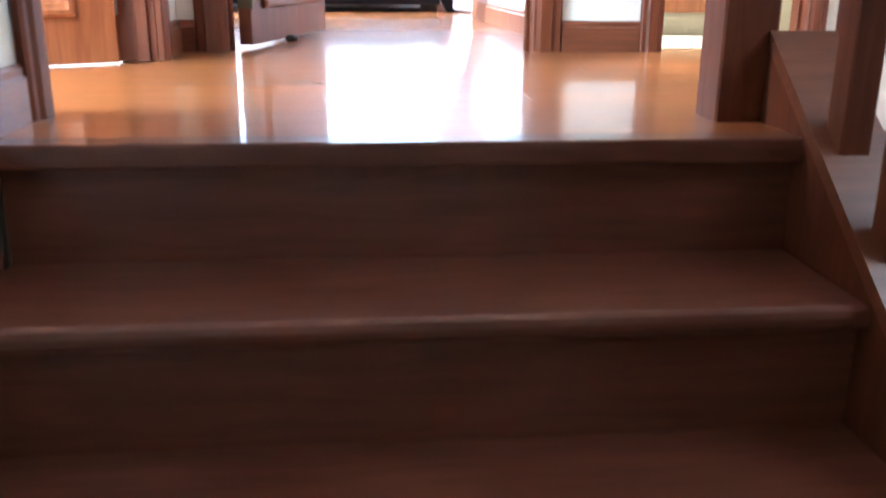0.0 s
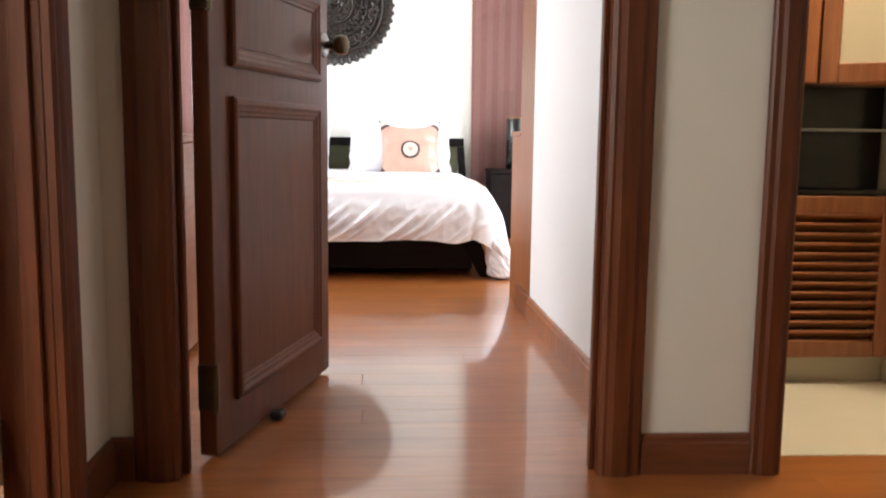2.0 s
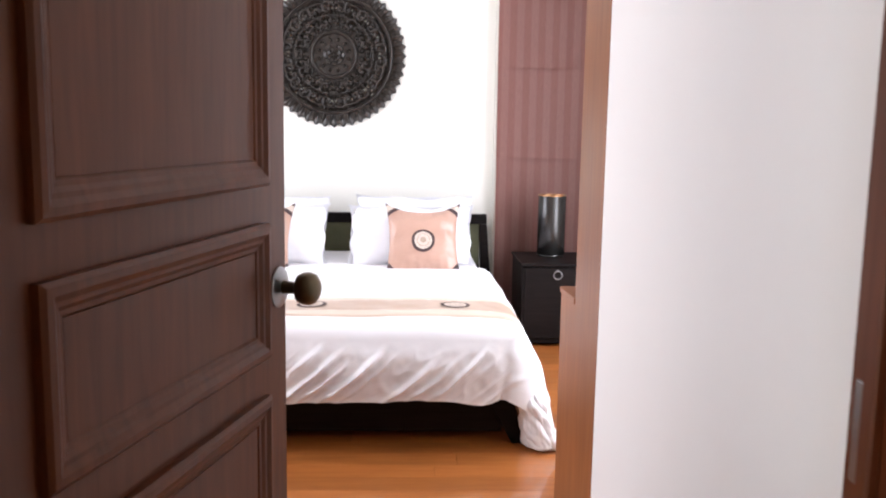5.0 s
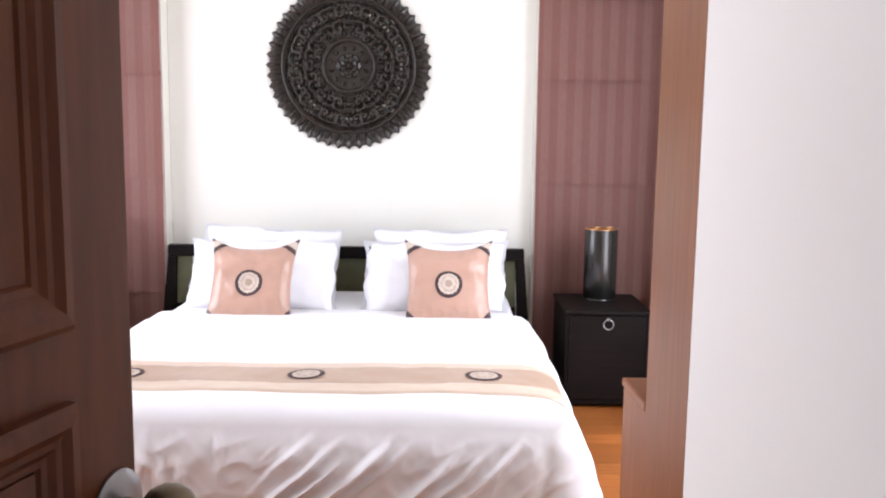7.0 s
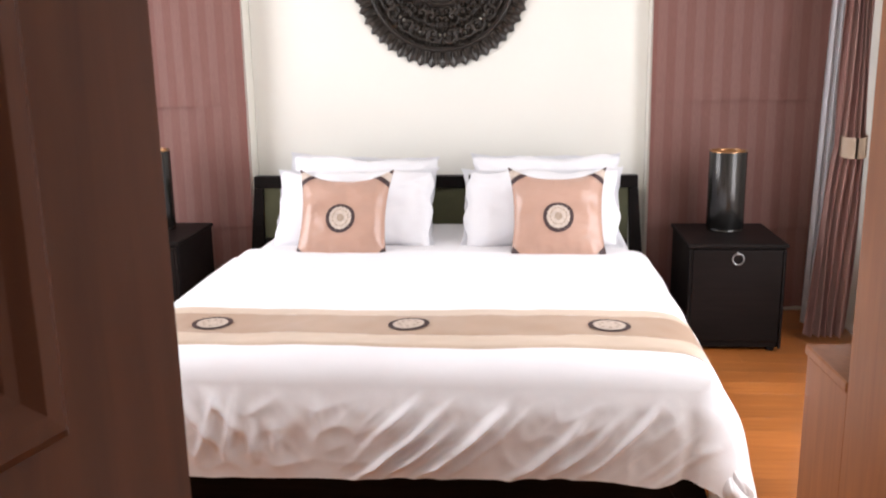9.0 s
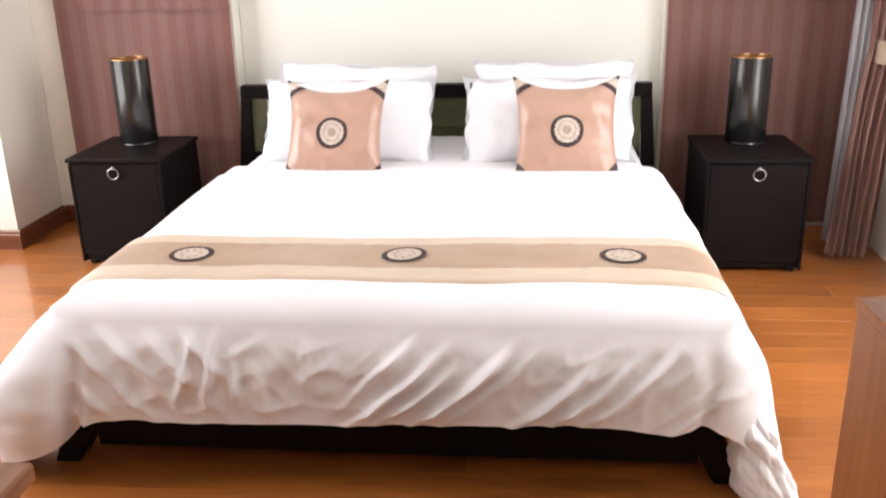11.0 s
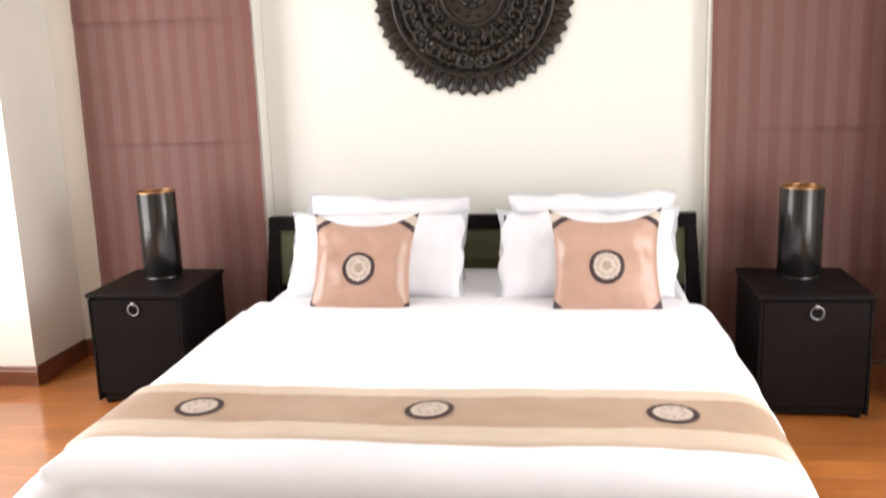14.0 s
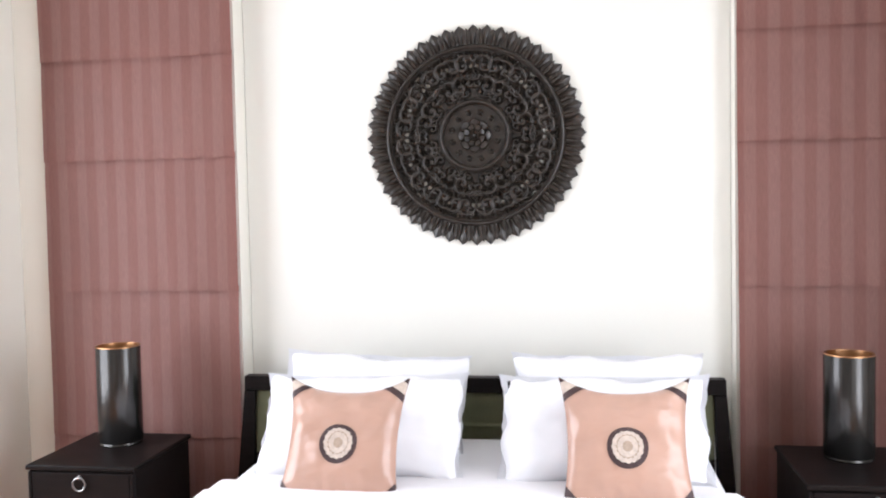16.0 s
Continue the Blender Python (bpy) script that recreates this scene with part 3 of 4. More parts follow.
bm = bmesh.new()
grid(bm, curtain_f, 140, 40)
bmesh.ops.solidify(bm, geom=bm.faces[:], thickness=0.002)
part("cloth", bm, DRAPE, curtain, "", True)
bm = bmesh.new()
grid(bm, lambda u, v: (1.498 + 0.056 * math.cos(2 * math.pi * u), 7.172 + 0.045 * math.sin(2 * math.pi * u), 0.862 + 0.09 * v + 0.01 * math.sin(6.28 * u)), 30, 4, True)
bmesh.ops.solidify(bm, geom=bm.faces[:], thickness=0.004)
part("tieback", bm, RUNEDGE, curtain, "pale pink fabric tieback", True)
sheer = thing("sheer_curtain", "white sheer curtain hanging behind the rose curtain", "curtain")
bm = bmesh.new()
grid(bm, lambda u, v: (1.46 + 0.13 * u - 0.06 * (1 - v), 7.4 + 0.012 * math.sin(u * 30), 0.03 + 2.5 * v), 60, 4)
bmesh.ops.solidify(bm, geom=bm.faces[:], thickness=0.001)
part("cloth", bm, LINEN, sheer, "", True)


# ---- bed ----
BXL, BXR, BYF, BYH, TOP = -1.222, 0.622, 5.5, 7.02, 0.485

bed = thing("bed", "low dark wooden double bed with an olive upholstered headboard", "bed")


def slab(points, y0, y1):
    """A flat board in the xz plane, from y0 to y1."""
    bm = bmesh.new()
    a = [bm.verts.new((x, y0, z)) for x, z in points]
    b2 = [bm.verts.new((x, y1, z)) for x, z in points]
    for i in range(len(points)):
        j = (i + 1) % len(points)
        bm.faces.new((a[i], a[j], b2[j], b2[i]))
    bm.faces.new(a)
    bm.faces.new(b2)
    bmesh.ops.bevel(bm, geom=bm.edges[:], offset=0.003, segments=2, affect="EDGES", profile=0.5)
    return bm


part("headboard_rail", slab(((-1.328, 0.712), (0.643, 0.712), (0.645, 0.65), (-1.33, 0.65)), 7.645, 7.7), BLACKWOOD, bed)
part("headboard_stile", slab(((-1.331, 0.648), (-1.282, 0.648), (-1.31, 0.02), (-1.4, 0.02)), 7.647, 7.698), BLACKWOOD, bed)
part("headboard_stile", slab(((0.598, 0.648), (0.646, 0.648), (0.70, 0.02), (0.625, 0.02)), 7.647, 7.698), BLACKWOOD, bed)
part("headboard_lower_rail", slab(((-1.285, 0.385), (0.6, 0.385), (0.6, 0.3), (-1.29, 0.3)), 7.65, 7.695), BLACKWOOD, bed)
bm = bmesh.new()
grid(bm, lambda u, v: (-1.29 + 1.89 * u, 7.662 - 0.014 * (1 - abs(2 * u - 1) ** 14) * (1 - abs(2 * v - 1) ** 6), 0.38 + 0.275 * v), 60, 16)
bmesh.ops.solidify(bm, geom=bm.faces[:], thickness=-0.02)
part("headboard_cushion", bm, OLIVE, bed, "olive green fabric panel", True)
# Rails and base built extra low to darken the shade under the bed.
part("side_rail", boxes((-1.17, -1.12, 5.6, 7.64, 0.06, 0.25), bevel=0.004), BLACKWOOD, bed)
part("side_rail", boxes((0.525, 0.575, 5.6, 7.64, 0.06, 0.25), bevel=0.004), BLACKWOOD, bed)
part("foot_rail", boxes((-1.119, 0.524, 5.51, 5.57, 0.04, 0.25), bevel=0.004), BLACKWOOD, bed)
part("base", boxes((-1.119, 0.524, 5.581, 7.64, 0.06, 0.25)), BLACKWOOD, bed)


def leg(x, y, out):
    bm = bmesh.new()
    lo = [(x + out * 0.075, y - 0.05), (x + out * 0.005, y - 0.05), (x + out * 0.005, y + 0.03), (x + out * 0.075, y + 0.03)]
    hi = [(x + out * 0.0, y - 0.03), (x - out * 0.11, y - 0.03), (x - out * 0.11, y + 0.06), (x + out * 0.0, y + 0.06)]
    a = [bm.verts.new((px, py, 0.0)) for px, py in lo]
    b2 = [bm.verts.new((px, py, 0.2)) for px, py in hi]
    for i in range(4):
        j = (i + 1) % 4
        bm.faces.new((a[i], a[j], b2[j], b2[i]))
    bm.faces.new(a)
    bm.faces.new(b2)
    bmesh.ops.bevel(bm, geom=bm.edges[:], offset=0.005, segments=2, affect="EDGES", profile=0.5)
    return bm


for x, y, o in ((-1.165, 5.53, -1), (0.56, 5.53, 1), (-1.165, 7.5, -1), (0.56, 7.5, 1)):
    part("leg", leg(x, y, o), BLACKWOOD, bed)

mattress = thing("mattress", "thick white mattress under a fitted sheet on the bed base", "mattress")
bm = bmesh.new()
box(bm, -1.14, 0.545, 5.58, 7.62, 0.2505, 0.4, 0.03, 3)
part("mattress_body", bm, PILLOWCASE, mattress, "", True)
bm = bmesh.new()
box(bm, -1.15, 0.555, 5.57, 7.63, 0.3, 0.478, 0.06, 4)
part("fitted_sheet", bm, LINEN, mattress, "white fitted sheet", True)


def edge_in(x, y):
    return min(x - BXL, BXR - x, y - BYF, (BYH + 0.05) - y)


def top_z(x, y):
    e = max(0.0, edge_in(x, y))
    puff = 0.009 * noise.noise((x * 2.1, y * 2.3, 0.3)) + 0.004 * noise.noise((x * 7, y * 7, 2.0))
    return TOP + 0.002 * (1 - math.exp(-e / 0.3)) - 0.055 * math.exp(-e / 0.045) + puff * min(1, e / 0.15)


RC = 0.07
SIDE = ((BXL, BYH), (BXL, BYF), (BXR, BYF), (BXR, BYH))
LY, LX = BYH - BYF - RC, BXR - BXL - 2 * RC
ARC = math.pi / 2 * RC
WHOLE = 2 * LY + 2 * ARC + LX


def step(lo, hi, q):
    q = min(1.0, max(0.0, (q - lo) / (hi - lo)))
    return q * q * (3 - 2 * q)


def spread(y):
    """The duvet lies a little wider towards the pillows."""
    return 0.022 * step(5.9, 6.8, y)


def rim(s):
    """Point, outward way and nearness to the two foot corners at s along the open rim."""
    d = s * WHOLE
    near_l = math.exp(-((d - LY - ARC / 2 + 0.01) / 0.085) ** 2)
    near_r = math.exp(-((d - LY - ARC * 1.5 - LX - 0.03) / 0.055) ** 2)
    if d < LY:
        return BXL - spread(BYH - d), BYH - d, -1.0, 0.0, near_l, near_r
    d -= LY
    if d < ARC:
        a = math.pi + d / RC
        return BXL + RC + RC * math.cos(a), BYF + RC + RC * math.sin(a), math.cos(a), math.sin(a), near_l, near_r
    d -= ARC
    if d < LX:
        return BXL + RC + d, BYF, 0.0, -1.0, near_l, near_r
    d -= LX
    if d < ARC:
        a = 1.5 * math.pi + d / RC
        return BXR - RC + RC * math.cos(a), BYF + RC + RC * math.sin(a), math.cos(a), math.sin(a), near_l, near_r
    return BXR, BYF + RC + d - ARC, 1.0, 0.0, near_l, near_r


def ridges(angle, k, sharp=1.6):
    w = 0.5 + 0.5 * math.sin(angle * k)
    return w ** sharp


def front_folds(x, z, v, u):
    """Slanting pulls from both foot corners, short puckers between them and fine crumpling."""
    wob = noise.noise((x * 2.3, z * 3.0, 0.7))
    env = step(0.02, 0.3, v) * (1 - 0.65 * step(0.82, 1.0, v))
    h = z - 0.3
    c = x - 1.25 * h + 1.6 * h * h + 0.03 * wob + 0.012 * noise.noise((x * 9, z * 8, 4.0))
    amp = max(0.0, 0.42 + 1.5 * noise.noise((c * 7.0, v * 0.9, 7.0)))
    start = step(0.0, 0.3, v - 0.12 - 0.5 * noise.noise((c * 11, 2.0, 9.0)))
    o = 0.036 * amp * start * env * step(0.36, 0.58, u) * (1 - step(0.9, 0.99, u)) * ridges(c / 0.083 + 0.5 * noise.noise((c * 6, 0, 3.0)), 2 * math.pi, 2.6)
    c = x + 1.15 * h + 0.03 * wob
    amp = max(0.0, 0.5 + 1.3 * noise.noise((c * 6.0, v, 27.0)))
    o += 0.032 * amp * env * (1 - step(0.2, 0.42, u)) * step(0.015, 0.08, u) * ridges(c / 0.105, 2 * math.pi, 2.4)
    c = x + 0.22 * h * math.sin(x * 9) + 0.025 * wob
    amp = max(0.0, 0.15 + 1.5 * noise.noise((x * 6, z * 6, 31.0)))
    o += 0.03 * amp * step(0.12, 0.24, u) * (1 - step(0.42, 0.56, u)) * step(0.02, 0.2, v) * (1 - step(0.5, 0.95, v)) * ridges(c / 0.07, 2 * math.pi, 2.2)
    fine = 1 - 2 * abs(noise.noise((x * 10 - z * 7, z * 13, 5.0)))
    return o + env * (0.006 * fine + 0.008 * noise.noise((x * 5 + z * 5, z * 8, 3.0)) + 0.0025 * noise.noise((x * 30, z * 26, 1.0)))


def hang(s, v):
    """The hanging side of the duvet: v is 0 at the rim and 1 at the hem."""
    x, y, nx, ny, cl, cr = rim(s)
    front = min(1, max(0, (-ny - 0.1) / 0.85))
    front *= front * (3 - 2 * front)
    u = min(1, max(0, (x - BXL) / (BXR - BXL)))
    drop = 0.247 - 0.02 * u * u * front + 0.005 * math.sin(u * 5 + 1) * front + 0.014 * noise.noise((s * 26, 1.0, 0))
    drop += 0.125 * cl + 0.16 * cr + 0.018 * math.exp(-((s * WHOLE - LY - ARC - LX + 0.13) / 0.08) ** 2)
    drop += 0.09 * (1 - front)
    drop = min(drop, 0.432)
    out = 0.035 * math.sin(min(1, v * 2.2) * math.pi / 2) + 0.055 * v * front + 0.09 * v * (1 - front)
    out += 0.105 * cl * math.sin(math.pi * 0.8 * v ** 0.85) + 0.02 * cr * v
    d = s * WHOLE
    for at, wide, deep in ((LY + ARC + 0.05, 0.03, 0.06), (LY + ARC + LX - 0.01, 0.022, 0.022), (LY + 2 * ARC + LX + 0.09, 0.04, 0.03)):
        out -= deep * v * math.exp(-((d - at + 0.03 * v) / wide) ** 2)
    out += 0.02 * v * math.exp(-((d - LY + 0.05) / 0.15) ** 2) * math.sin(d * 80 + 3 * v)
    z = TOP - 0.055 - drop * v
    fade = min(1, v * 4) * (1 - 0.25 * v)
    base = out
    if front > 0:
        out += front_folds(x, z, v, u)
        out = base + (out - base) * front
    if front < 1:
        out += (1 - front) * fade * 0.028 * (0.5 + 0.5 * math.sin(s * WHOLE * 16 + 2 * noise.noise((s * 8, 0, 0)))) * v
        out += (1 - front) * fade * 0.012 * noise.noise((x * 8, y * 8, z * 8))
    return (x + nx * out, y + ny * out, max(0.006, z))


duvet = thing("duvet", "rumpled white cotton duvet draped over the foot of the bed", "duvet")
NS, NV, NT = 1000, 60, 34
bm = bmesh.new()
rows = []
sheet = [[Vector(hang(i / NS, 1 - j / NV)) for j in range(NV)] for i in range(NS + 1)]


def softened(i, j):
    """The cloth round the two foot corners hangs in softer folds."""
    x, y, nx, ny, cl, cr = rim(i / NS)
    reach = min(int(3 * max(cl, cr) * (1 - j / NV) + 0.5), i, NS - i)
    total = Vector((0, 0, 0))
    for k in range(-reach, reach + 1):
        total += sheet[i + k][j]
    pleat = 0.013 * cl * min(1, 2.5 * (1 - j / NV)) * abs(math.sin(i / NS * WHOLE * 34)) ** 0.7
    return total / (2 * reach + 1) + pleat * Vector((nx, ny, 0))


for i in range(NS + 1):
    s = i / NS
    col = [bm.verts.new(softened(i, j)) for j in range(NV)]
    x, y, nx, ny, cl, cr = rim(s)
    cx, cy = (BXL + BXR) / 2, max(min(y, BYH), BYF + 0.75) if abs(nx) > 0.9 else BYF + 0.75
    for j in range(NT + 1):
        f = (j / NT) ** 1.5
        px = x + (cx - x) * f
        py = y + (cy - y) * f
        col.append(bm.verts.new((px, py, top_z(px, py) if j else TOP - 0.055)))
    rows.append(col)
for a, b2 in zip(rows, rows[1:]):
    for j in range(len(a) - 1):
        bm.faces.new((a[j], b2[j], b2[j + 1], a[j + 1]))
bmesh.ops.remove_doubles(bm, verts=bm.verts, dist=0.00002)
part("cover", bm, LINEN, duvet, "", True)
bm = bmesh.new()


def crumple(u, v):
    """Cloth gathered round an upright line, slumping outwards on the floor in creased rolls."""
    ang, z = 2 * math.pi * u, 0.004 + 0.235 * (1 - v)
    cx, cy = math.cos(ang), math.sin(ang)
    slump = v ** 1.6
    rolls = abs(math.sin(z * 34 + 2.2 * cx + 3.0 * noise.noise((cx * 0.9, cy * 0.9, z * 4)))) ** 0.5
    pleat = abs(math.sin(ang * 2.5 + 14 * z + 2.2 * noise.noise((cx, cy, z * 6)))) ** 0.6
    r = 0.03 + 0.036 * slump + 0.011 * rolls * slump + 0.02 * pleat * (1 - 0.45 * slump) + 0.009 * noise.noise((cx * 2.2, cy * 2.2, z * 14)) + 0.004 * noise.noise((cx * 6, cy * 6, z * 40))
    r *= step(-0.05, 0.3, v) * (1 - 0.35 * step(0.93, 1.0, v))
    return (0.636 + 0.055 * slump + r * cx * 1.05, 5.462 - 0.025 * slump + r * cy, z + 0.006 * noise.noise((cx * 3, cy * 3, z * 12)) * min(1, z * 40))


grid(bm, crumple, 120, 70, True)
part("gathered_corner", bm, LINEN, duvet, "corner of the duvet crumpled on the floor", True)


# runner across the foot
def over(x, y, lift):
    """A place on the duvet, sliding down its sides past the rim."""
    if x < BXL + 0.002:
        d = BXL + 0.002 - x
        return (BXL - spread(y) - 0.022 - 0.04 * min(1, d * 6) - 0.02 * d, y, TOP - 0.045 - d * 0.98)
    if x > BXR - 0.002:
        d = x - BXR + 0.002
        return (BXR + 0.022 + 0.04 * min(1, d * 6) + 0.02 * d, y, TOP - 0.045 - d * 0.98)
    return (x, y, top_z(x, y) + lift)


runner = thing("bed_runner", "tan silk bed runner with beige borders and embroidered roundels", "bed runner")
for nm, mat, y0, y1, lift in (("centre_band", RUNNER, 5.755, 5.955, 0.007), ("border", RUNEDGE, 5.658, 5.7545, 0.007), ("border", RUNEDGE, 5.9555, 6.03, 0.007)):
    bm = bmesh.new()
    grid(bm, lambda u, v: over(BXL + 0.004 + (BXR - BXL - 0.008) * u, y0 + (y1 - y0) * v + 0.004 * math.sin(u * 9) + 0.003 * noise.noise((u * 20, 0, 0)), (lift - 0.001) * (min(1, 9 * v) if y0 < 5.7 else min(1, 9 * (1 - v)) if nm == "border" else 1) - (0.003 if (y0 < 5.7 and v == 0) or (y0 > 5.9 and v == 1) else 0) + 0.0012 * noise.noise((u * 40, v * 3, 1)) + 0.006 * math.exp(-(min(u, 1 - u) / 0.07) ** 2)), 220, 10)
    part(nm, bm, mat, runner, "", True)


def disc_patch(surface, cx, cy, r0, r1, scallop=0.0, n=48, k=3):
    bm = bmesh.new()
    def f(u, v):
        a = 2 * math.pi * u
        r = r0 + (r1 - r0) * v
        if v == 1:
            r *= 1 + scallop * math.cos(16 * a)
        return surface(cx + r * math.cos(a), cy + r * math.sin(a))
    grid(bm, f, n, k, True)
    bmesh.ops.remove_doubles(bm, verts=bm.verts, dist=1e-5)
    return bm


for cx in (-0.926, -0.284, 0.345):
    y = 5.855
    rd = part("roundel", disc_patch(lambda a, b2: over(a, b2, 0.0085), cx, y, 0.048, 0.066, 0.02), BROWNRIB, runner, "dark brown embroidered ring")
    part("roundel_field", disc_patch(lambda a, b2: over(a, b2, 0.0098), cx, y, 0.0, 0.05, 0.05), CREAMRIB, rd)
    for k in range(8):
        a = k * math.pi / 4
        part("petal", disc_patch(lambda p, q: over(p, q, 0.011), cx + 0.03 * math.cos(a), y + 0.03 * math.sin(a), 0.0, 0.006, 0, 10, 1), TANRIB, rd)


# ---- pillows and cushions ----
def pillow_surface(w, h, t, ears, seed, lift=0.0, side=1):
    def f(u, v):
        pin = 1.0 if isinstance(ears, tuple) else 0.0
        top, low, sides = ears if pin else (ears * 1.4, ears * 0.5, ears)
        px = u * w / 2 * (1 - sides * (1 - v * v))
        py = v * h / 2 * (1 - (top if v > 0 else low) * (1 - abs(u) ** 2.4))
        sag = 0.0 if pin else 0.11
        px *= 1 - 0.02 * (1 - v) * pin
        px *= 1 + sag * noise.noise((v * 1.6 + seed, 3.0, u))
        py *= 1 + sag * noise.noise((u * 1.9 + seed, 7.0, v)) + 0.35 * sag * noise.noise((u * 7 + seed, 11.0, v))
        body = max(0.0, (1 - abs(u) ** 2.6)) ** 0.55 * max(0.0, (1 - abs(v) ** 2.6)) ** 0.55
        edge = min(1 - abs(u), 1 - abs(v))
        slack = 0.0 if pin else 1.0
        corner = math.atan2(1.05 - v, 1.05 - abs(u))
        pull = max(0, math.sin(corner * 13 + seed + 2 * noise.noise((px * 4, py * 4, seed)))) ** 2 * math.exp(-math.hypot(1 - abs(u), 1 - v) / 0.55)
        wr = slack * (0.016 * noise.noise((px * 4.5 + seed, py * 4.5, seed + 5)) + 0.016 * pull) + 0.012 * noise.noise((px * 6 + seed, py * 6, seed)) + 0.006 * noise.noise((px * 15, py * 15 + seed, 1)) * (0.4 + body)
        pleat = (0.009 if pin else 0.006) * math.sin(u * 24 + seed + 3 * noise.noise((u * 2, v, seed))) * math.exp(-edge / 0.12) * (1 - abs(u) ** 4) * min(1, edge * 12)
        return (px, py, side * (t / 2 * body + (wr + pleat) * min(1, edge * 5) + 0.001 + lift))
    return f


def pillow_mesh(w, h, t, ears, seed, n=44):
    bm = bmesh.new()
    for side in (1, -1):
        f = pillow_surface(w, h, t, ears, seed, 0, side)
        grid(bm, lambda a, b2: f(2 * a - 1, 2 * b2 - 1), n, n)
    bmesh.ops.remove_doubles(bm, verts=bm.verts, dist=0.0025)
    return bm


def pillow(m, w, h, seed, label):
    p = thing("pillow", label, "pillow", "white pillows on the bed", at=m)
    part("case", pillow_mesh(w, h, 0.17, 0.035, seed), PILLOWCASE, p, "", True)
    bm = bmesh.new()
    rim_w = 0.01
    def f(u, v):
        a = u * 4
        k = int(a) % 4
        d = a - int(a)
        c = ((-1, -1), (1, -1), (1, 1), (-1, 1))
        p0, p1 = c[k], c[(k + 1) % 4]
        x = (p0[0] + (p1[0] - p0[0]) * d) * (w / 2 - 0.012 + rim_w * v * 2)
        y = (p0[1] + (p1[1] - p0[1]) * d) * (h / 2 - 0.012 + rim_w * v * 2)
        e = 1 - 0.035 * (1 - (2 * d - 1) ** 2)
        wv = 1 + v * (0.04 * noise.noise((u * 20, seed, 0.5)) + 0.018 * noise.noise((u * 60, seed, 2.5)) + 0.035 * abs(2 * d - 1) ** 8)
        x, y = x * wv, y * wv
        return (x * e if k in (1, 3) else x, y * e if k in (0, 2) else y, 0.006 * math.sin(u * 60 + seed) * v + 0.004 * noise.noise((u * 30, v, seed)))
    grid(bm, f, 160, 3, True)
    bmesh.ops.solidify(bm, geom=bm.faces[:], thickness=0.003)
    part("flange", bm, PILLOWCASE, p, "", True)
    return p


pillow(pose(-0.715, 7.42, 0.644, 68, 2, 0), 0.71, 0.4, 1.3, "white cotton pillow leaning on the headboard")
pillow(pose(-0.705, 7.17, 0.631, 56, 0, 1), 0.73, 0.38, 2.7, "white cotton pillow leaning on another pillow")
pillow(pose(0.18, 7.42, 0.644, 68, 0, 0), 0.68, 0.4, 4.1, "white cotton pillow leaning on the headboard")
pillow(pose(0.155, 7.17, 0.631, 56, -0.7, -1), 0.7, 0.38, 5.9, "white cotton pillow leaning on another pillow")


def cushion(m, seed):
    w, h, t, ears = 0.43, 0.42, 0.115, (0.27, 0.04, 0.11)
    c = thing("cushion", "peach satin scatter cushion with an embroidered roundel and dark corners", "cushion", "satin cushions on the bed", at=m)
    part("cover", pillow_mesh(w, h, t, ears, seed), SATIN, c, "", True)
    face = pillow_surface(w, h, t, ears, seed, 0.002)
    up2 = pillow_surface(w, h, t, ears, seed, 0.0035)
    up3 = pillow_surface(w, h, t, ears, seed, 0.005)
    rd = part("roundel", disc_patch(face, 0, -0.16, 0.245, 0.345), BROWNRIB, c, "dark brown embroidered ring", True)
    part("cream_ring", disc_patch(up2, 0, -0.16, 0.0, 0.262, 0.03, 96), CREAMRIB, rd)
    part("tan_ring", disc_patch(up3, 0, -0.16, 0.172, 0.19, 0.06, 96), TANRIB, rd)
    part("centre", disc_patch(up3, 0, -0.16, 0.0, 0.085, 0.04), TANRIB, rd)
    for su in (1, -1):
        for sv in (1, -1):
            for nm, mat, p0, p1, lift in (("corner_band", BROWNRIB, 0.79, 0.85, 0.003), ("corner_tip", CREAMRIB, 0.851, 0.945, 0.0025), ("corner_point", BROWNRIB, 0.946, 0.995, 0.0025)):
                if sv < 0:
                    if nm == "corner_band":
                        continue
                    mat, p0 = (BROWNRIB, 0.86) if nm == "corner_tip" else (TANRIB, p0)
                bm = bmesh.new()
                for side in (1, -1):
                    s2 = pillow_surface(w, h, t, ears, seed, lift, side)
                    def f(a, b2):
                        p = p0 + (p1 - p0) * a
                        q = (2 * b2 - 1) * (1 - p)
                        return s2(su * (p + q), sv * (p - q))
                    grid(bm, f, 4, 10)
                part(nm, bm, mat, c, "", True)
    return c


cushion(pose(-0.72, 6.985, 0.637, 62, 0, -1.5), 8.2)
cushion(pose(0.222, 6.98, 0.645, 62, 0, 1.0), 3.6)


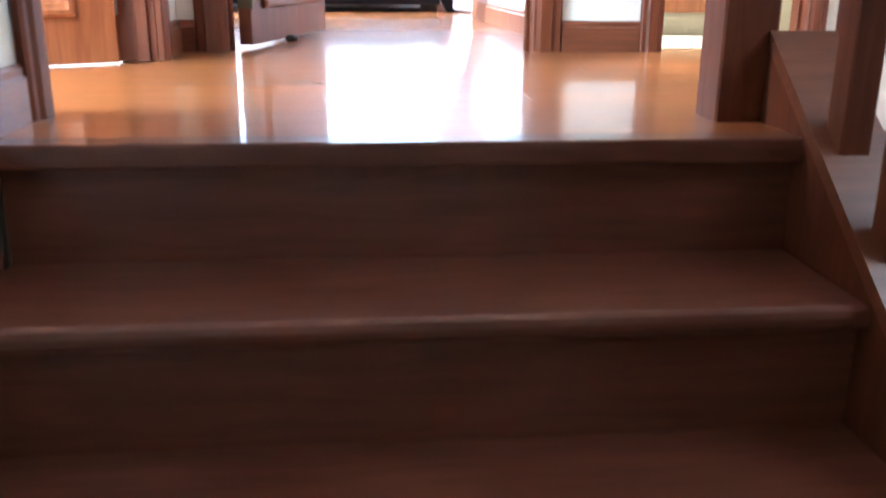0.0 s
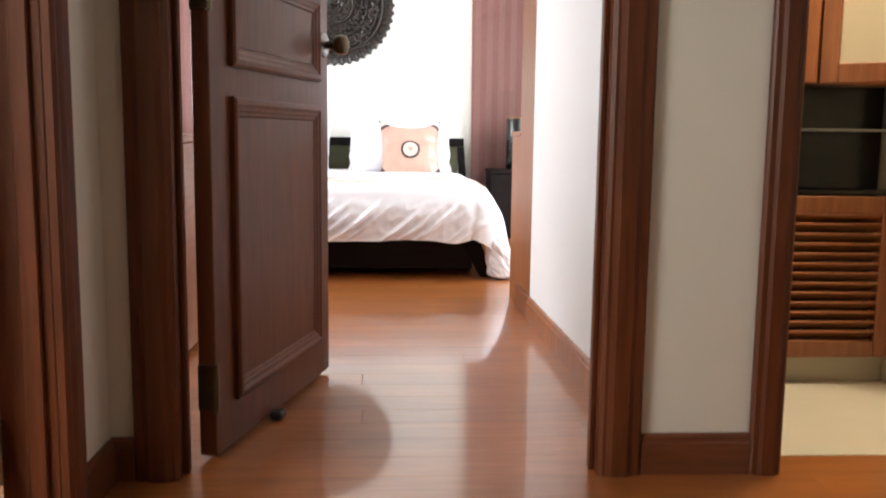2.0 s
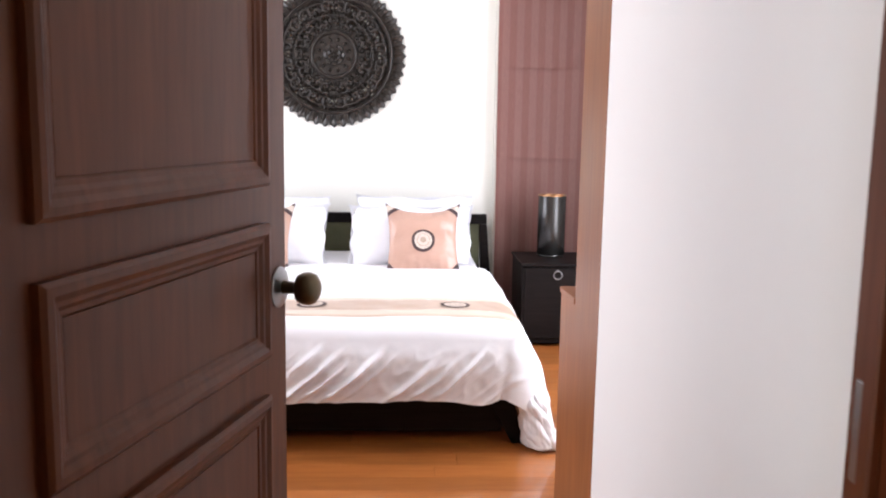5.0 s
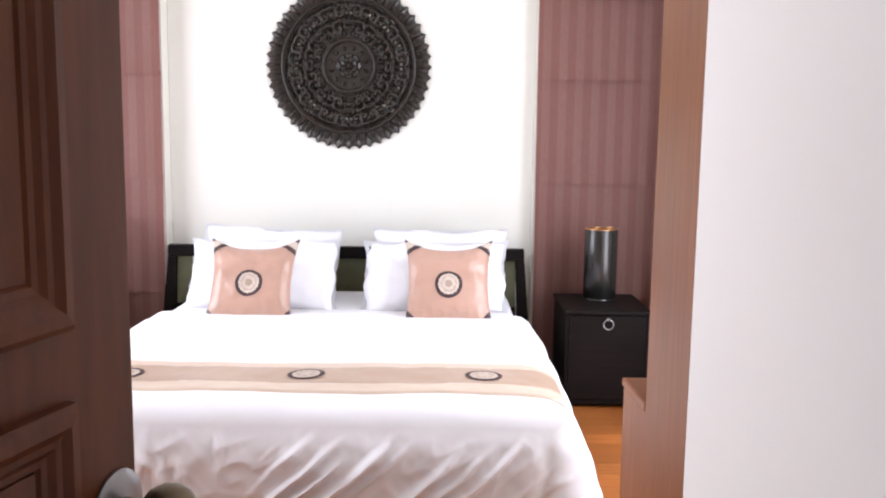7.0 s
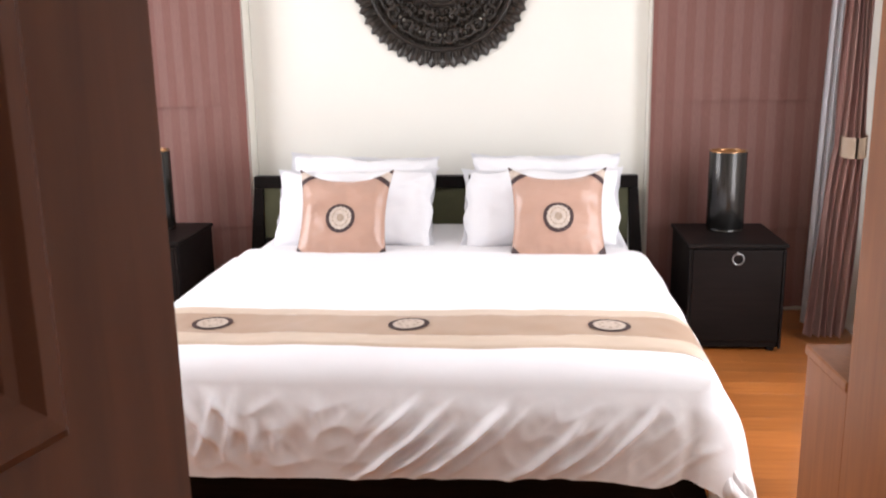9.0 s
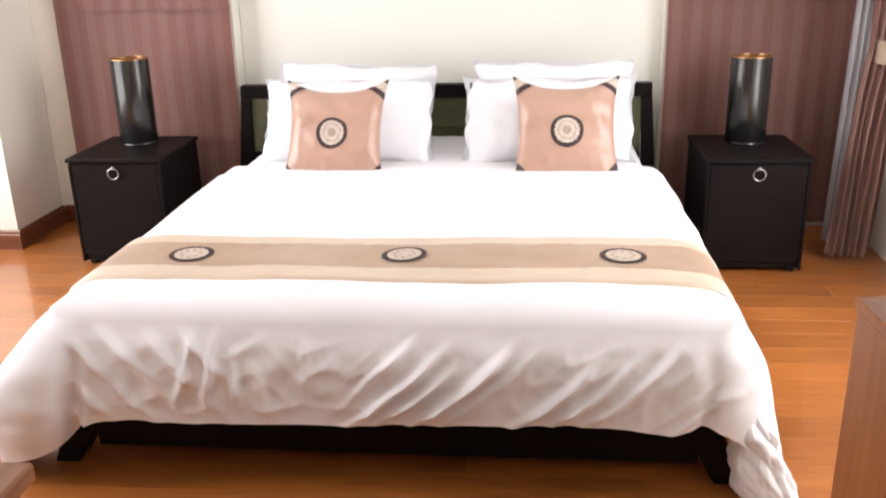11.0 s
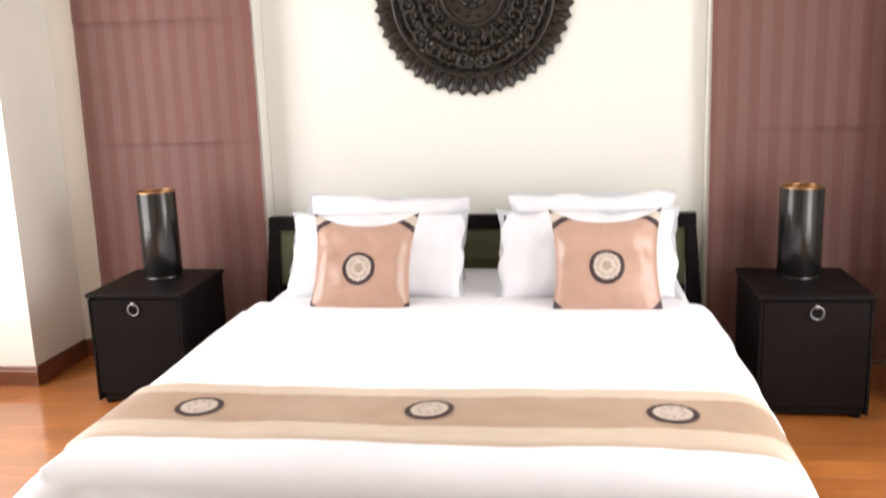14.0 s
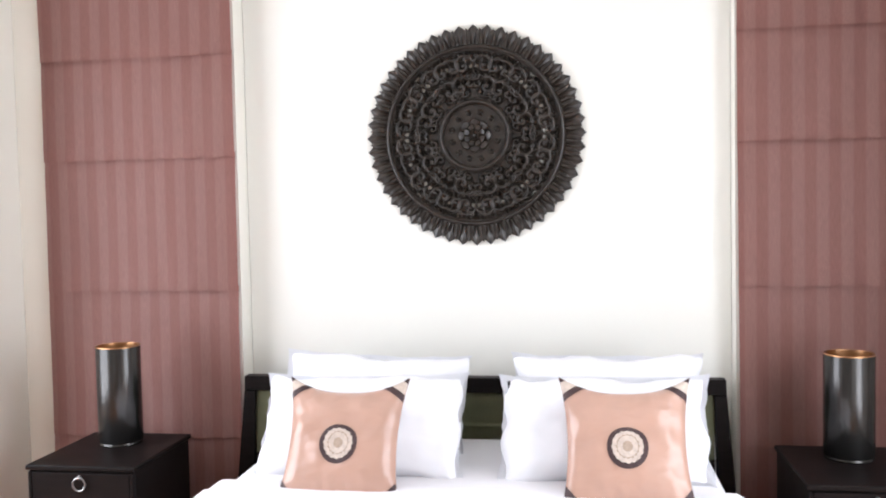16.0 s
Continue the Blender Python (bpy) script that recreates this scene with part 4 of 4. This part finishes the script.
# ---- bedside tables and lamps ----
def bedside(x0, label):
    w = 0.43
    b = thing("bedside_table", label, "bedside table", "bedside tables", at=pose(x0, 7.04, 0))
    part("carcass", boxes((0.008, w - 0.008, 0.02, 0.47, 0.018, 0.475), bevel=0.003), BLACKWOOD, b)
    part("top", boxes((0, w, 0.0, 0.478, 0.4755, 0.494), bevel=0.004), BLACKWOOD, b)
    d = part("drawer_front", boxes((0.022, w - 0.022, 0.006, 0.0195, 0.05, 0.468), bevel=0.003), BLACKWOOD, b)
    part("stile", boxes((0.0085, 0.0205, 0.004, 0.0195, 0.018, 0.47), bevel=0.002), BLACKWOOD, b)
    part("stile", boxes((w - 0.0205, w - 0.0085, 0.004, 0.0195, 0.018, 0.47), bevel=0.002), BLACKWOOD, b)
    bm = bmesh.new()
    R, r = 0.024, 0.0032
    grid(bm, lambda u, v: ((R + r * math.cos(6.2832 * v)) * math.cos(6.2832 * u) + w / 2, -0.004 + r * math.sin(6.2832 * v), (R + r * math.cos(6.2832 * v)) * math.sin(6.2832 * u) + 0.428), 36, 8, True)
    ring = part("ring_pull", bm, STEEL, d, "round steel ring pull", True)
    part("ring_mount", lathe(bmesh.new(), [(0, 0), (0.008, 0), (0.008, 0.008), (0.004, 0.012), (0, 0.012)], 16, pose(w / 2, 0.0055, 0.452, 90, 0, 0)), STEEL, d, "", True)
    for fx in (0.03, w - 0.06):
        for fy in (0.03, 0.42):
            part("foot", boxes((fx, fx + 0.03, fy, fy + 0.03, 0.0, 0.0178), bevel=0.002), BLACKWOOD, b)
    return b


bedside(-1.947, "black wooden bedside table with a steel ring pull")
bedside(0.793, "black wooden bedside table with a steel ring pull")


def table_lamp(x, y, top, label):
    lp = thing("table_lamp", label, "table lamp", "bedside lamps", at=pose(x, y, 0.4945))
    h = top - 0.4945
    R = 0.085
    part("shade", lathe(bmesh.new(), [(R - 0.002, 0.012), (R, 0.016), (R, h - 0.003), (R - 0.0015, h), (R - 0.005, h), (R - 0.006, h - 0.004), (R - 0.006, 0.03)], 56), BRONZE, lp, "dark bronze cylinder", True)
    part("lining", lathe(bmesh.new(), [(R - 0.0065, h - 0.004), (R - 0.0075, h - 0.03), (R - 0.0075, 0.06), (0.0, 0.055)], 48), COPPER, lp, "copper-coloured inside", True)
    part("rim", lathe(bmesh.new(), [(R - 0.0062, h - 0.003), (R - 0.0058, h + 0.0012), (R - 0.0005, h + 0.0012), (R + 0.0004, h - 0.003)], 56), COPPER, lp, "", True)
    part("base", lathe(bmesh.new(), [(0, 0), (R - 0.004, 0), (R - 0.002, 0.004), (R - 0.004, 0.011), (0, 0.0115)], 48), BRONZE, lp, "", True)
    return lp


table_lamp(-1.743, 7.367, 0.886, "dark bronze cylinder table lamp on the bedside table")
table_lamp(1.015, 7.367, 0.866, "dark bronze cylinder table lamp on the bedside table")


# ---- carved medallion ----
med = thing("wall_medallion", "round carved black wooden medallion hung over the bed", "wall carving", at=pose(-0.342, 7.798, 1.7055, 90, 0, 0) @ Matrix.Scale(0.976, 4))
RM = 0.472


def disc_relief(r0, r1, height, nr, na, name, label=""):
    bm = bmesh.new()
    grid(bm, lambda u, v: ((r0 + (r1 - r0) * v) * math.cos(6.283185 * u), (r0 + (r1 - r0) * v) * math.sin(6.283185 * u), height(r0 + (r1 - r0) * v, 6.283185 * u)), na, nr, True)
    bmesh.ops.remove_doubles(bm, verts=bm.verts, dist=1e-5)
    if name == "openwork_field":
        bmesh.ops.delete(bm, geom=[f for f in bm.faces if max(v.co.z for v in f.verts) < 0.0045], context="FACES")
    return part(name, bm, CARVED, med, label)


def coil(px, py, turns, width):
    """Height of a spiral tendril of about unit size round the origin, 0 to 1."""
    d = math.hypot(px, py)
    if d > 1:
        return 0.0
    w = math.sin(math.atan2(py, px) + turns * 2 * math.pi * d)
    bud = max(0.0, 1 - (d / 0.22) ** 2) ** 0.5
    return max(bud, max(0.0, (w - width) / (1 - width)) ** 0.5 * min(1, (1 - d) * 6))


COILS = ((0.215, 0.32, 0.052, 1.3, 1), (0.3, 0.2, 0.06, 1.6, -1), (0.3, 0.62, 0.058, 1.5, 1), (0.225, 0.78, 0.04, 1.2, -1), (0.185, 0.55, 0.028, 1.0, 1), (0.34, 0.42, 0.024, 1.0, -1), (0.34, 0.86, 0.026, 1.0, 1), (0.26, 0.47, 0.024, 1.0, 1), (0.185, 0.12, 0.026, 1.0, -1), (0.255, 0.97, 0.03, 1.0, 1))


def scrolls(r, a):
    """Eight mirrored sectors of coiled tendrils with leaf stems between them."""
    sector = 2 * math.pi / 8
    b2 = abs((a % sector) / sector * 2 - 1)
    x, y = r * math.sin(b2 * sector / 2), r * math.cos(b2 * sector / 2)
    h = 0.0
    for rc, bc, size, turns, hand in COILS:
        ox, oy = rc * math.sin(bc * sector / 2), rc * math.cos(bc * sector / 2)
        h = max(h, coil((x - ox) / size * hand, (y - oy) / size, turns, -0.25))
    stem = max(0.0, 1 - abs(x - 0.012 - 0.008 * math.sin(y * 46)) / 0.007)
    leaf = max(0.0, 1 - abs(noise.noise((x * 34, y * 34, 2.0))) * 5) * 0.75
    bead = max(0.0, math.cos(a * 36)) * max(0.0, 1 - abs(r - 0.352) / 0.008)
    h = 0.003 + 0.021 * max(h, stem ** 0.6, leaf, bead)
    if r < 0.2 or noise.noise((x * 22, y * 22, 6.0)) < 0.02:
        h = max(h, 0.0055)
    if r > 0.36 or r < 0.16:
        h = max(h, 0.016)
    return h


disc_relief(0.155, 0.366, scrolls, 110, 1000, "openwork_field", "carved scrolling foliage")
disc_relief(0.364, 0.388, lambda r, a: 0.012 + 0.02 * max(0, math.sin(math.pi * (r - 0.364) / 0.024)) ** 0.7, 8, 120, "outer_ring")
disc_relief(0.132, 0.157, lambda r, a: 0.012 + 0.018 * max(0, math.sin(math.pi * (r - 0.132) / 0.025)) ** 0.7, 8, 120, "inner_ring")


def rosette(r, a):
    h = 0.003
    if r > 0.07:
        q = (a * 12 / (2 * math.pi)) % 1 * 2 - 1
        d = math.hypot(q * 0.9, (r - 0.1) / 0.034)
        h = 0.004 + 0.022 * max(0, math.cos(d * 4.2)) if d < 1.15 else 0.003
    for k, r1, ph, base in ((8, 0.07, 0.0, 0.008), (8, 0.048, 0.39, 0.014), (5, 0.024, 0.3, 0.02)):
        pet = abs(math.cos(k * (a + ph) / 2))
        edge = r1 * (0.8 + 0.2 * pet ** 0.5)
        if r < edge:
            h = base + 0.018 * (r / edge) ** 2 * pet ** 0.35 - 0.01 * max(0, 0.35 - pet)
    if r < 0.009:
        h = 0.034 - 0.3 * r
    return h


disc_relief(0.0, 0.133, rosette, 44, 240, "rosette", "carved lotus rosette")
part("backing", lathe(bmesh.new(), [(0.355, 0.0), (0.43, 0.0), (0.43, 0.006), (0.355, 0.006), (0.355, 0.0)], 96), CARVED, med)
bm = bmesh.new()


def petal_f(u, v):
    x = 2 * u - 1
    r = 0.386 + (RM - 0.386) * v
    half = 0.0355 * (1 - max(0, (v - 0.55) / 0.45) ** 1.2) * (0.8 + 0.35 * v)
    ridge = 0.016 * math.sqrt(max(0, 1 - x * x)) + 0.006 * math.cos(x * 9) * (1 - v)
    return (r, x * half, 0.003 + ridge * (0.5 + 0.5 * math.sin(v * 3)))


grid(bm, petal_f, 10, 8)
pm = mesh_of("rim_leaf", bm, CARVED)
bm = bmesh.new()
grid(bm, lambda u, v: (lambda p: (p[0] - 0.014, p[1] * 0.55, p[2] + 0.008))(petal_f(u, v)), 8, 6)
pm2 = mesh_of("rim_leaf", bm, CARVED)
for k in range(48):
    for me, half in ((pm, 0.0), (pm2, 0.5)):
        o = new("rim_leaf", me)
        o.parent = med
        o.rotation_euler = (0, 0, 2 * math.pi * (k + half) / 48)


# ---- floor boards, last ----
floor = single("floor", boxes((-2.95, 1.9, 1.327, 7.955, -0.04, -0.0225)), FLOOR, "glossy orange-brown varnished plank floor", "floor", S)
random.seed(5)
PW = 0.118


def plank_mesh(length):
    bm = bmesh.new()
    e = 0.0004
    lo = [bm.verts.new(p) for p in ((0, 0, -0.02), (length, 0, -0.02), (length, PW - 0.0002, -0.02), (0, PW - 0.0002, -0.02))]
    mid = [bm.verts.new(p) for p in ((0, 0, -e), (length, 0, -e), (length, PW - 0.0002, -e), (0, PW - 0.0002, -e))]
    hi = [bm.verts.new(p) for p in ((e, e, 0), (length - e, e, 0), (length - e, PW - 0.0002 - e, 0), (e, PW - 0.0002 - e, 0))]
    for a, b2 in ((lo, mid), (mid, hi)):
        for i in range(4):
            j = (i + 1) % 4
            bm.faces.new((a[i], a[j], b2[j], b2[i]))
    bm.faces.new(hi)
    return mesh_of("plank", bm, FLOOR)


planks = {}
rowy = 1.363
while rowy + PW < 7.95:
    x0, x1 = (-2.95, 1.62) if rowy > 2.83 else (-0.5, 1.9)
    if 2.85 < rowy < 4.5:
        x1 = 0.69
    x = x0 - random.uniform(0, 0.9)
    while x < x1 - 0.01:
        ln = random.choice((1.2, 1.5, 1.8, 2.1))
        a, b2 = max(x, x0), min(x + ln, x1)
        if b2 - a > 0.04:
            key = round(b2 - a - 0.0005, 3)
            if key not in planks:
                planks[key] = plank_mesh(key)
            o = new("plank", planks[key])
            o.parent = floor
            o.location = (a, rowy, 0)
        x += ln
    rowy += PW
